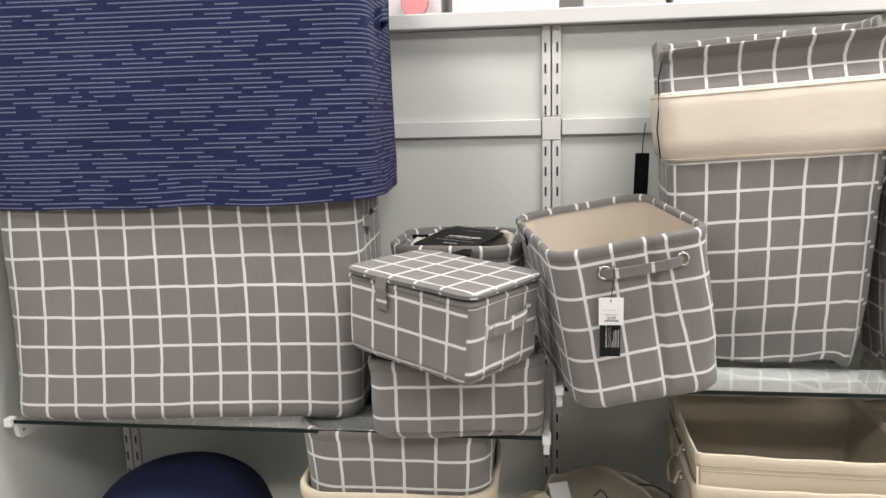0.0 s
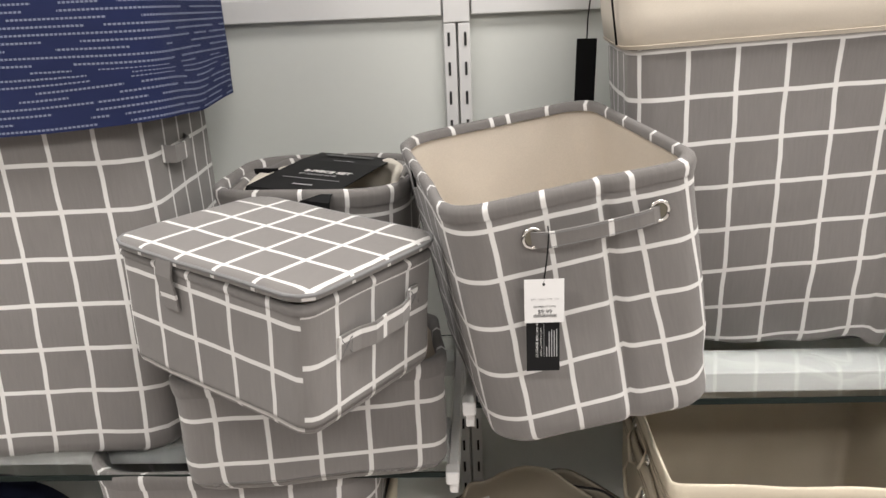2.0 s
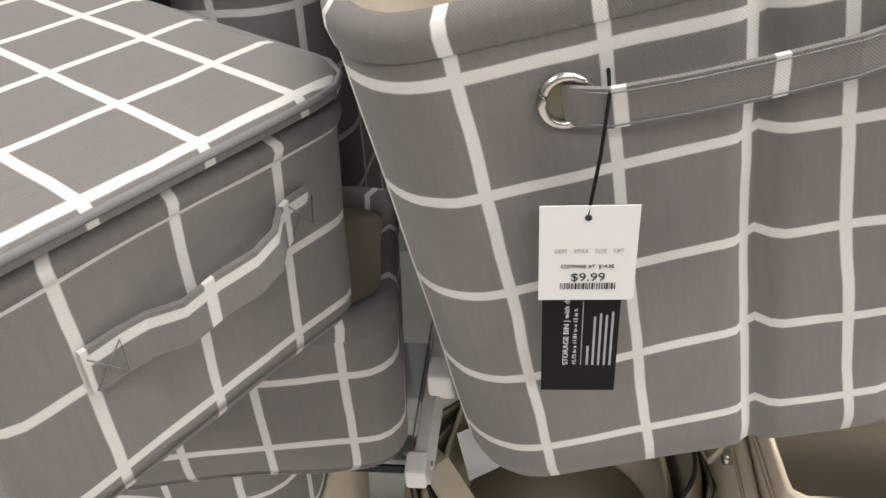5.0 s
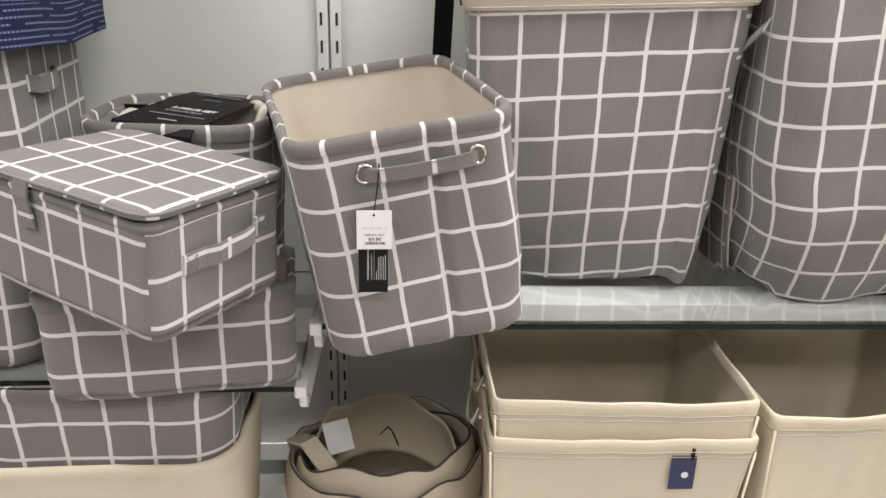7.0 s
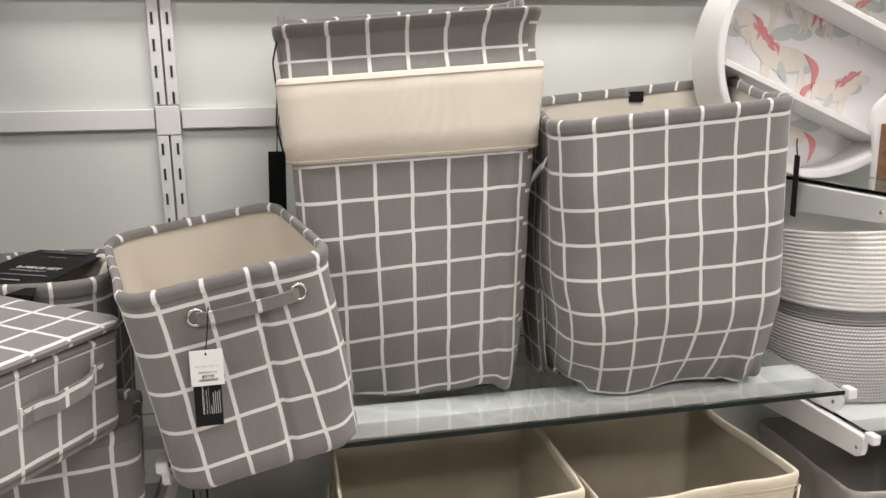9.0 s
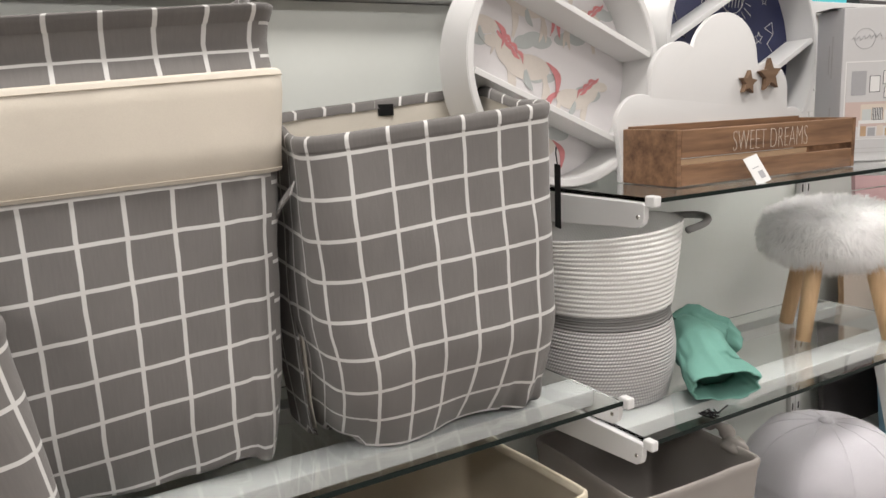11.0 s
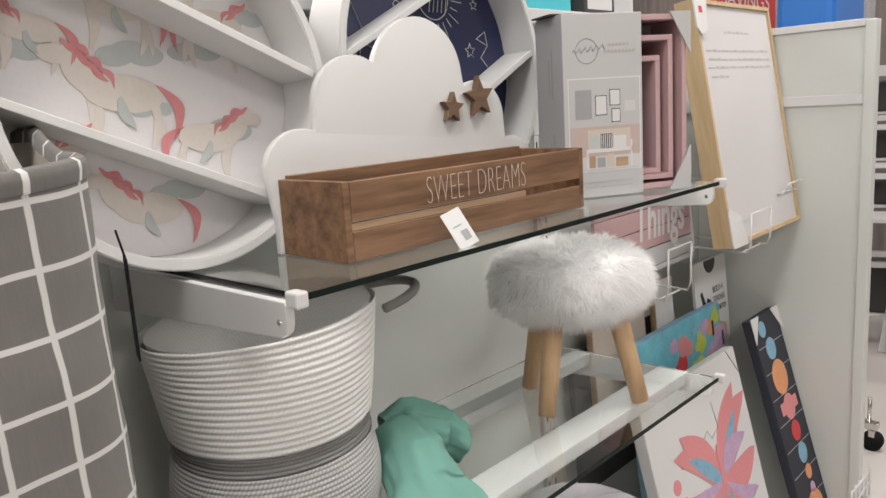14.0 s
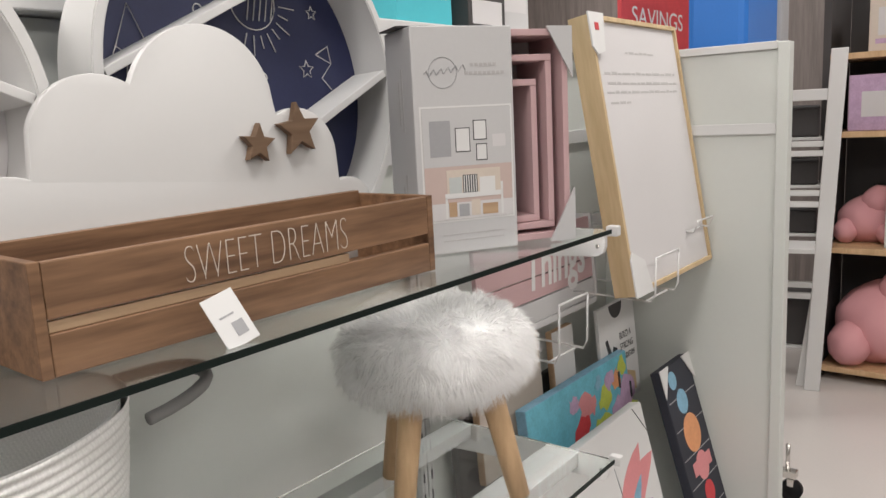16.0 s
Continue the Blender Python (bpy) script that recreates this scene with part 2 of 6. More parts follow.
REDBROWN = surface("dull_red_card", (0.22, 0.07, 0.06), 0.45, vary=0.1)
TAUPE = plain_cloth("taupe_felt", (0.31, 0.285, 0.265), crease=0.8)
CARTON_D = surface("carton_photo_wall", (0.44, 0.42, 0.4), 0.4, vary=0.1)
CORAL = surface("coral_print", (0.70, 0.27, 0.28), 0.6, vary=0.15)
CREAMPR = surface("cream_print", (0.63, 0.55, 0.47), 0.6, vary=0.08)
GREYPR = surface("grey_cloud_print", (0.52, 0.55, 0.54), 0.6, vary=0.08)
PONYPR = surface("cream_animal_print", (0.72, 0.66, 0.60), 0.6, vary=0.06, coarse=30)
SEATP = plain_cloth("white_fleece", (0.82, 0.815, 0.81), crease=0.6)
MOONPR = surface("white_print_paper", (0.78, 0.755, 0.76), 0.55, vary=0.03)
PALEPR = surface("pale_print_paper", (0.62, 0.60, 0.60), 0.55, vary=0.03)
NAVYPR = surface("navy_print_paper", (0.02, 0.026, 0.085), 0.5, vary=0.2)
DARKCV = surface("dark_canvas", (0.03, 0.032, 0.045), 0.7, vary=0.15)
TEALCV = surface("teal_paint", (0.16, 0.50, 0.62), 0.6, vary=0.35, coarse=20)
YELLOWP = surface("lime_paint", (0.55, 0.62, 0.1), 0.6, vary=0.3, coarse=20)
ORANGE = surface("orange_paint", (0.75, 0.34, 0.16), 0.6, vary=0.2, coarse=25)
REDP = surface("red_paint", (0.62, 0.06, 0.07), 0.6, vary=0.2, coarse=25)
SKY = surface("pale_blue_paint", (0.24, 0.45, 0.6), 0.6, vary=0.3, coarse=25)
LILAC = surface("lilac_paint", (0.55, 0.38, 0.55), 0.6, vary=0.3, coarse=25)
BLUEB = surface("blue_plastic", (0.03, 0.17, 0.55), 0.4)
TURQ = surface("turquoise_card", (0.08, 0.5, 0.58), 0.4)
GREYWOOD = wood("grey_brown_planks", (0.24, 0.205, 0.19), (0.15, 0.125, 0.115), (30, 30, 2))
DARKBOX = surface("dark_carton", (0.05, 0.045, 0.045), 0.6, vary=0.2)


# ---- building helpers ----
def link_mesh(name, bm, material):
    me = bpy.data.meshes.new(name)
    bm.normal_update()
    bm.to_mesh(me)
    bm.free()
    for mm in material if isinstance(material, (list, tuple)) else [material]:
        me.materials.append(mm)
    return new(name, me)


def part(name, bm, material, parent, label=""):
    ob = link_mesh(name, bm, material)
    ob.parent = parent
    return tagged(ob, label)


def share(name, me, parent, m):
    ob = new(name, me)
    ob.parent = parent
    ob.matrix_basis = m
    return ob


def thing(name, m, label, category, group="", kind=""):
    ob = new(name)
    ob.empty_display_size = 0.05
    ob.matrix_basis = m
    return tagged(ob, label, category, group, kind)


def structure(name, bm, material, label="", category=""):
    return tagged(link_mesh(name, bm, material), label, category, kind="structure")


def box(x0, x1, y0, y1, z0, z1, bevel=0.0, bm=None, seg=2):
    own = bmesh.new()
    bmesh.ops.create_cube(own, size=1.0)
    for v in own.verts:
        v.co = Vector(((x0 + x1) / 2 + v.co.x * (x1 - x0), (y0 + y1) / 2 + v.co.y * (y1 - y0), (z0 + z1) / 2 + v.co.z * (z1 - z0)))
    if bevel:
        bmesh.ops.bevel(own, geom=list(own.edges), offset=bevel, segments=seg, affect="EDGES", profile=0.5)
    return merge(bm, own)


def merge(bm, own, m=None):
    if m is not None:
        own.transform(m)
    if bm is None:
        return own
    me = bpy.data.meshes.new("tmp")
    own.to_mesh(me)
    bm.from_mesh(me)
    own.free()
    bpy.data.meshes.remove(me)
    return bm


def smooth(bm, on=True):
    for f in bm.faces:
        f.smooth = on
    return bm


def prism(outline, depth, bevel=0.0, bm=None, m=None):
    """A plate from an outline in x and z, from y = 0 to y = depth."""
    own = bmesh.new()
    a = [own.verts.new((x, 0, z)) for x, z in outline]
    c = [own.verts.new((x, depth, z)) for x, z in outline]
    n = len(outline)
    own.faces.new(a)
    own.faces.new(c[::-1])
    for i in range(n):
        own.faces.new((a[i], c[i], c[(i + 1) % n], a[(i + 1) % n]))
    bmesh.ops.recalc_face_normals(own, faces=list(own.faces))
    if bevel:
        edges = [e for e in own.edges if abs(e.verts[0].co.y - e.verts[1].co.y) < 1e-6]
        bmesh.ops.bevel(own, geom=edges, offset=bevel, segments=2, affect="EDGES", profile=0.5)
    return merge(bm, own, m)


def tube(points, radius, n=10, bm=None, closed=False, cap=True):
    own = bmesh.new()
    pts = [Vector(p) for p in points]
    rings = []
    k = len(pts)
    for i, p in enumerate(pts):
        a, c = (pts[i - 1] if i or closed else p), (pts[(i + 1) % k] if i < k - 1 or closed else p)
        t = (c - a).normalized()
        side = t.cross(Vector((0, 0, 1)) if abs(t.z) < 0.9 else Vector((1, 0, 0))).normalized()
        up = side.cross(t).normalized()
        r = radius[i] if isinstance(radius, (list, tuple)) else radius
        rings.append([own.verts.new(p + r * (math.cos(q) * side + math.sin(q) * up)) for q in (2 * math.pi * j / n for j in range(n))])
    for i in range(k if closed else k - 1):
        a, c = rings[i], rings[(i + 1) % k]
        for j in range(n):
            own.faces.new((a[j], a[(j + 1) % n], c[(j + 1) % n], c[j]))
    if cap and not closed:
        own.faces.new(rings[0][::-1])
        own.faces.new(rings[-1])
    smooth(own)
    bmesh.ops.recalc_face_normals(own, faces=list(own.faces))
    return merge(bm, own)


def rounded_loop(w, d, r, n):
    """n points round a rounded rectangle, starting in the middle of the back, and the way round to each."""
    r = min(r, w / 2 - 1e-4, d / 2 - 1e-4)
    arcs = []
    corners = [(w / 2 - r, d / 2 - r, 90, 0), (w / 2 - r, -d / 2 + r, 0, -90), (-w / 2 + r, -d / 2 + r, -90, -180), (-w / 2 + r, d / 2 - r, 180, 90)]
    poly = [(0.0, d / 2)]
    for cx, cy, a0, a1 in corners:
        for i in range(9):
            q = radians(a0 + (a1 - a0) * i / 8)
            poly.append((cx + r * math.cos(q), cy + r * math.sin(q)))
    poly.append((0.0, d / 2))
    poly = np.array(poly)
    seg = np.hypot(*(poly[1:] - poly[:-1]).T)
    s = np.concatenate([[0], np.cumsum(seg)])
    at = np.linspace(0, s[-1], n, endpoint=False)
    return np.stack([np.interp(at, s, poly[:, 0]), np.interp(at, s, poly[:, 1])], 1), s[-1]


def loft(rings, us, vs, cap_first=False, cap_last=False, flip=False):
    """A skin over closed rings of points, with the cloth's own metres as its UV. us: per ring, the way round; vs: per ring, height."""
    bm = bmesh.new()
    uvl = bm.loops.layers.uv.new("UVMap")
    n = len(rings[0])
    vv = [[bm.verts.new(p) for p in ring] for ring in rings]
    for i in range(len(rings) - 1):
        for j in range(n):
            k = (j + 1) % n
            f = bm.faces.new((vv[i][j], vv[i + 1][j], vv[i + 1][k], vv[i][k]) if not flip else (vv[i][j], vv[i][k], vv[i + 1][k], vv[i + 1][j]))
            f.smooth = True
            for lo in f.loops:
                ring = i if lo.vert in (vv[i][j], vv[i][k]) else i + 1
                col = j if lo.vert in (vv[i][j], vv[i + 1][j]) else j + 1
                lo[uvl].uv = (us[ring] * (col / n - 0.5), vs[ring])
    for on, ring, turn in ((cap_first, vv[0], False), (cap_last, vv[-1], True)):
        if on:
            f = bm.faces.new(ring if turn else ring[::-1])
            f.smooth = True
            for lo in f.loops:
                lo[uvl].uv = lo.vert.co.xy
    return bm


def bin_rings(w0, d0, w1, d1, h, r, inset, wob, seed, shape, levels, n, z0=0.0, round_bottom=0.02):
    rings, us, vs = [], [], []
    for t in levels:
        k = 1.0
        ww, dd, zz = w0 + (w1 - w0) * t, d0 + (d1 - d0) * t, z0 + (h - z0) * t
        if round_bottom and t * h < round_bottom:
            q = 1 - t * h / round_bottom
            cut = round_bottom * (1 - math.sqrt(max(0.0, 1 - q * q)))
            ww, dd = ww - 2 * cut, dd - 2 * cut
        pts, per = rounded_loop(ww - 2 * inset, dd - 2 * inset, r, n)
        ring = []
        for x, y in pts:
            p = Vector((x, y, zz))
            e = noise.noise(Vector((x * 7, y * 7, zz * 6)) + Vector((seed, seed * 2.3, 0))) + 0.5 * noise.noise(Vector((x * 17, y * 17, zz * 15)) + Vector((seed, 0, 0)))
            nrm = Vector((x / (ww * ww), y / (dd * dd), 0))
            if nrm.length > 0:
                p += nrm.normalized() * e * wob
            if shape:
                p = shape(p, t)
            ring.append(p)
        rings.append(ring)
        us.append(per)
        vs.append(zz)
    mid = us[len(us) // 2]
    return rings, [mid] * len(us), vs


def cloth_bin(name, m, size0, size1, h, label, category="storage bin", group="", r=0.04, wob=0.004, seed=1.0, outer=None, inner=None, hem=None, hem_h=0.022,
              shape=None, thick=0.008, phase=(0, 0), n=96, floor_inside=0.012, round_bottom=0.02, stretch_u=1.0, cell=0.0645, lay=None):
    """An open cloth bin: outer body, lining and a bound hem, as three parts."""
    outer, inner, hem = outer or GRID, inner or LINEN, hem or GRID_D
    root = thing(name, m, label, category, group)
    (w0, d0), (w1, d1) = size0, size1
    k = 0.0645 / cell

    def on_cloth(u, v, mid):
        u = u * stretch_u
        if lay:
            u, v = lay(u, v, mid * stretch_u)
        return (u + phase[0]) * k, (v + phase[1]) * k

    lv = [0.0, 0.004 / h, 0.012 / h, 0.024 / h] + [x for x in np.linspace(0.1, 1.0, 22)]
    rings, us, vs = bin_rings(w0, d0, w1, d1, h, r, 0.0, wob, seed, shape, lv, n, round_bottom=round_bottom)
    bm = loft(rings, us, vs, cap_first=True)
    uvl = bm.loops.layers.uv.active
    for f in bm.faces:
        mid = sum(lo[uvl].uv[0] for lo in f.loops) / len(f.loops)
        for lo in f.loops:
            lo[uvl].uv = on_cloth(*lo[uvl].uv, mid)
    part("body", bm, outer, root)
    ri, ui, vi = bin_rings(w0, d0, w1, d1, h, r, thick, wob, seed, shape, [floor_inside / h + (1 - floor_inside / h) * x for x in np.linspace(0, 1, 16)], n, round_bottom=0)
    part("lining", loft(ri, ui, vi, cap_first=True, flip=True), inner, root, "beige cloth lining")
    # bound hem: a flattened roll over the top edge
    top_o, top_i = rings[-1], ri[-1]
    prof = [(1.0 - hem_h / h, -0.0012), (1.0 - hem_h / h * 0.4, -0.0024), (1.0, -0.0014), (1.0 + 0.004 / h, thick * 0.5), (1.0, thick + 0.002), (1.0 - hem_h / h * 0.6, thick + 0.0025)]
    hr, hu, hv, acc = [], [], [], 0.0
    for t, ins in prof:
        a, per, z = bin_rings(w0, d0, w1, d1, h, r, ins, wob, seed, shape, [t], n, round_bottom=0)
        hr.append(a[0])
        hu.append(us[0])
        hv.append(h * (1 - hem_h / h) + acc)
        acc += 0.007
    bm = loft(hr, hu, hv)
    uvl = bm.loops.layers.uv.active
    for f in bm.faces:
        for lo in f.loops:
            u, v = lo[uvl].uv
            lo[uvl].uv = (on_cloth(u, h, u)[0], 0.012 + v - hv[0])
    part("hem", bm, hem, root, "darker bound hem")
    return root


def flat_text(body, size, m, parent, material, depth=0.0002, width=None, name="lettering", align="LEFT", shear=0.0, thin=0.0):
    cu = bpy.data.curves.new(name, "FONT")
    cu.body, cu.size, cu.extrude, cu.align_x, cu.shear, cu.offset = body, size, depth, align, shear, -thin
    tmp = new(name, cu)
    bpy.context.view_layer.update()
    me = bpy.data.meshes.new_from_object(tmp.evaluated_get(bpy.context.evaluated_depsgraph_get()))
    bpy.data.objects.remove(tmp)
    bpy.data.curves.remove(cu)
    me.materials.clear()
    me.materials.append(material)
    ob = new(name, me)
    ob.parent = parent
    sx = 1.0
    if width:
        xs = [v.co.x for v in me.vertices]
        sx = width / (max(xs) - min(xs))
    ob.matrix_basis = m @ Matrix.Diagonal((sx, 1, 1, 1))
    return ob


def circle_pts(cx, cz, r, n=24, rz=None, a0=0.0, a1=360.0):
    rz = rz or r
    full = abs(a1 - a0) >= 360
    return [(cx + r * math.cos(radians(a0 + (a1 - a0) * i / (n if full else n - 1))), cz + rz * math.sin(radians(a0 + (a1 - a0) * i / (n if full else n - 1)))) for i in range(n)]


def strap_curve(pts, width_dir, w, th, bm=None, v0=0.03225, u0=0.0):
    """A flat band along points, width w along width_dir, thickness th."""
    own = bmesh.new()
    uvl = own.loops.layers.uv.new("UVMap")
    wd = Vector(width_dir).normalized()
    pts = [Vector(p) for p in pts]
    rings, way, s = [], [], 0.0
    for i, p in enumerate(pts):
        t = (pts[min(i + 1, len(pts) - 1)] - pts[max(i - 1, 0)]).normalized()
        nn = t.cross(wd).normalized()
        rings.append([own.verts.new(p + a * wd * w / 2 + c * nn * th / 2) for a, c in ((-1, -1), (1, -1), (1, 1), (-1, 1))])
        s += (p - pts[i - 1]).length if i else 0
        way.append(s)
    for i in range(len(pts) - 1):
        for j in range(4):
            f = own.faces.new((rings[i][j], rings[i][(j + 1) % 4], rings[i + 1][(j + 1) % 4], rings[i + 1][j]))
            for lo in f.loops:
                first = lo.vert in rings[i]
                lo[uvl].uv = ((way[i] if first else way[i + 1]) + u0, v0 + (w / 2 if lo.vert in (rings[i][1], rings[i][2], rings[i + 1][1], rings[i + 1][2]) else -w / 2))
    own.faces.new(rings[0])
    own.faces.new(rings[-1][::-1])
    bmesh.ops.recalc_face_normals(own, faces=list(own.faces))
    return own


# ---- setting ----
structure("floor", box(-7, 10, -6, 8, -0.1, 0), FLOOR, "pale speckled vinyl store floor", "floor")
structure("ceiling", box(-7, 10, -6, 8, 3.2, 3.3), CEIL, "white store ceiling", "ceiling")
structure("wall_north", box(-7, 10, 8, 8.1, 0, 3.2), STOREWALL, "plain pale store wall", "wall")
structure("wall_south", box(-7, 10, -6.1, -6, 0, 3.2), STOREWALL, "plain pale store wall", "wall")
structure("wall_west", box(-7.1, -7, -6, 8, 0, 3.2), STOREWALL, "plain pale store wall", "wall")
structure("wall_east", box(10, 10.1, -6, 8, 0, 3.2), STOREWALL, "plain pale store wall", "wall")

YW = 2.0          # front of the shelf wall's panels
X0, X1 = -1.245, 3.43
structure("wall_panel", box(X0, X1 + 0.03, YW, YW + 0.05, 0.0, 1.672), PANEL, "pale grey-green painted shelf wall panel", "wall")
structure("trim", box(X0, X1 - 0.001, 1.955, 2.35, 1.675, 1.712, 0.003), TRIM, "white ledge along the top of the shelf wall", "ledge")
for a, c in ((X0 + 0.004, -0.026), (0.026, 1.19), (1.25, 2.415), (2.465, X1 - 0.003)):
    structure("trim", box(a, c, YW - 0.014, YW - 0.0005, 1.408, 1.448, 0.002), TRIM, "white horizontal trim rail on the shelf wall", "trim")
structure("baseboard", box(X0, X1 - 0.002, 1.93, YW - 0.001, 0.0, 0.1, 0.003), TRIM, "white kick board of the shelf wall", "baseboard")

# end panels that stand out from the shelf wall
structure("wing_panel_west", box(X0 - 0.035, X0 - 0.001, 1.42, YW + 0.05, 0, 1.66), PANEL, "pale grey end panel of the shelf wall", "wall")
structure("wing_panel_east", box(X1 + 0.001, X1 + 0.03, 1.47, YW - 0.001, 0, 1.645), PANEL, "pale grey end panel of the shelf wall", "wall")
structure("trim", box(X1 - 0.012, X1 + 0.034, 1.436, 1.468, 0, 1.665, 0.003), PANEL, "grey upright edge of the end panel", "trim")
structure("trim", box(X1 - 0.010, X1 + 0.034, 1.4685, YW - 0.05, 1.646, 1.668, 0.002), TRIM, "white cap on the end panel", "trim")
structure("trim", box(X1 - 0.009, X1 - 0.0002, 1.4685, YW - 0.016, 1.413, 1.444, 0.002), TRIM, "white rail on the end panel", "trim")

# slotted uprights
# Slots aren't cut; thin dark boxes on the face stand for their shade.
slot_bm = box(-0.0022, 0.0022, -0.0012, 0.0012, -0.0115, 0.0115)
slot_me = bpy.data.meshes.new("slot")
slot_bm.to_mesh(slot_me)
slot_bm.free()
slot_me.materials.append(SLOT)


def upright(x, name):
    root = thing(name, pose(x, 0, 0), "white double slotted steel upright on the shelf wall", "shelf upright", "slotted uprights", "structure")
    for k, sx in enumerate((-0.0125, 0.0125)):
        for z0, z1 in ((0.1, 1.395), (1.455, 1.6745)):
            part("channel", box(sx - 0.0105, sx + 0.0105, YW - 0.017, YW - 0.001, z0, z1, 0.0015), METAL_W, root)
        z = 0.2
        while z < 1.66:
            if not 1.385 < z < 1.467:
                share("slot", slot_me, root, pose(sx + (0.002 if k else -0.002), YW - 0.0172, z))
            z += 0.0508
    part("joint_cover", box(-0.023, 0.023, YW - 0.018, YW - 0.001, 1.396, 1.454, 0.002), METAL_W, root)


for i, ux in enumerate((-1.215, 0.0, 1.22, 2.44)):
    upright(ux, "upright_%d" % (i + 1))


# ---- glass shelves with their steel brackets ----
def bracket_bm(x, top, tip=1.515):
    """A tapering arm from the upright to a rounded tip."""
    prof = [(1.982, top - 0.075), (1.90, top - 0.068), (1.60, top - 0.05), (tip + 0.016, top - 0.046), (tip + 0.004, top - 0.038), (tip, top - 0.026), (tip, top - 0.004), (tip + 0.004, top), (1.982, top)]
    m = Matrix(((0, 1, 0, x - 0.006), (1, 0, 0, 0), (0, 0, 1, 0), (0, 0, 0, 1)))
    bm = prism(prof, 0.012, 0.0015, m=m)
    bmesh.ops.recalc_face_normals(bm, faces=list(bm.faces))
    return bm


def glass_shelf(xa, xb, top, front=1.5, label="clear glass shelf on white steel brackets", bars=True):
    root = thing("glass_shelf", pose(0, 0, 0), label, "shelf", "glass wall shelves")
    g = part("glass_pane", box(xa + 0.008, xb - 0.008, front + 0.001, 1.955, top - 0.008, top), GLASS, root, "clear glass pane")
    g.visible_shadow = False
    part("front_edge", box(xa + 0.008, xb - 0.008, front - 0.0012, front + 0.0005, top - 0.008, top), EDGE, root, "dark polished glass edge")
    for x in (xa, xb):
        br = part("bracket", bracket_bm(x, top - 0.009), METAL_W, root, "white steel bracket arm")
        part("clip", box(x - 0.009, x + 0.009, front - 0.012, front + 0.012, top - 0.014, top + 0.006, 0.003), METAL_W, br, "white plastic end clip")
        part("clip_screw", tube([(x - 0.0075, front + 0.03, top - 0.035), (x + 0.0075, front + 0.03, top - 0.035)], 0.004), STEEL, br)
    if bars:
        # Bars are white steel, drawn in the dimmed coat.
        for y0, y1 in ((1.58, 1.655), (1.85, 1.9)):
            part("cross_bar", box(xa + 0.007, xb - 0.007, y0, y1, top - 0.04, top - 0.0095, 0.002), METAL_DIM, root, "white steel cross bar")
    return root


glass_shelf(-1.205, -0.013, 0.818)
glass_shelf(0.013, 1.222, 0.924)
glass_shelf(1.284, 2.45, 0.824)
glass_shelf(1.284, 2.45, 1.284, bars=False)
glass_shelf(-1.205, -0.013, 0.40)
glass_shelf(0.013, 1.222, 0.40)
glass_shelf(1.284, 2.45, 0.38)
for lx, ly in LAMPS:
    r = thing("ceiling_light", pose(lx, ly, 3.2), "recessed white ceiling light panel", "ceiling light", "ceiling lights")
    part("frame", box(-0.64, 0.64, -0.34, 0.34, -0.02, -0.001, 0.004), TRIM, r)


# ---- first bay: hampers and bins ----
def hamper_sag(p, t):
    p = p.copy()
    p.x += 0.004 * math.sin(9 * p.z + 3 * p.y)
    p.z += 0.004 * math.sin(7 * p.x) * (1 - t)
    return p


grey = cloth_bin("storage_hamper", pose(-0.816, 1.718, 0.8195, 0, 0, 3.9), (0.784, 0.40), (0.812, 0.32), 0.54, "large grey check canvas storage hamper under a navy one", "hamper",
                 r=0.045, wob=0.004, seed=3.1, shape=hamper_sag, phase=(0.021, -0.298))
hp = [(0.400, -0.105, 0.425), (0.412, -0.085, 0.420), (0.414, -0.05, 0.419), (0.412, -0.015, 0.422), (0.400, 0.005, 0.425)]
part("handle", strap_curve(hp, (0, 0, 1), 0.025, 0.003), GRID, grey, "grey cloth side handle")

blue_rings, bu, bv = bin_rings(0.865, 0.40, 0.85, 0.39, 0.51, 0.05, 0.0, 0.006, 8.0, None, list(np.linspace(0, 0.93, 18)) + [0.97, 0.99, 1.0], 96, round_bottom=0)
for ring, cut in ((-3, 0.004), (-2, 0.012), (-1, 0.024)):
    blue_rings[ring] = [Vector((p.x * (1 - cut * 2), p.y * (1 - cut * 3), p.z)) for p in blue_rings[ring]]
for ring in blue_rings[:3]:
    for p in ring:
        p.z += 0.012 * noise.noise(Vector((p.x * 5, p.y * 5, 3.3))) + 0.02 * max(0.0, p.x)
blue = thing("storage_hamper", pose(-0.806, 1.735, 1.288, 0, 0, 2.5), "navy dashed cloth hamper upside down over a grey one", "hamper")
part("body", loft(blue_rings, bu, bv, cap_last=True), NAVY, blue)
inner = [[Vector((p.x * 0.965, p.y * 0.93, p.z + 0.004)) for p in r] for r in blue_rings[:16]]
part("lining", loft(inner, bu[:16], bv[:16], flip=True), LINEN_L, blue)
part("handle", strap_curve([(0.42, -0.06, 0.38), (0.438, -0.05, 0.395), (0.445, -0.02, 0.40), (0.438, 0.01, 0.395), (0.42, 0.02, 0.38)], (0, 0, 1), 0.03, 0.008), NAVY, blue, "navy rope handle end")


def stitched_handle(root, pts, outdir, w=0.026):
    h = part("handle", strap_curve(pts, (0, 0, 1), w, 0.003, v0=-0.007), GRID, root, "grey check cloth carry handle")
    return h


# lidded bin on top of another
def box_seam(u, v, mid):
    """The short side is cut from its own piece of cloth, sewn at the corner."""
    return (u + 0.029, v - 0.0134) if mid < -0.146 else (u, v)


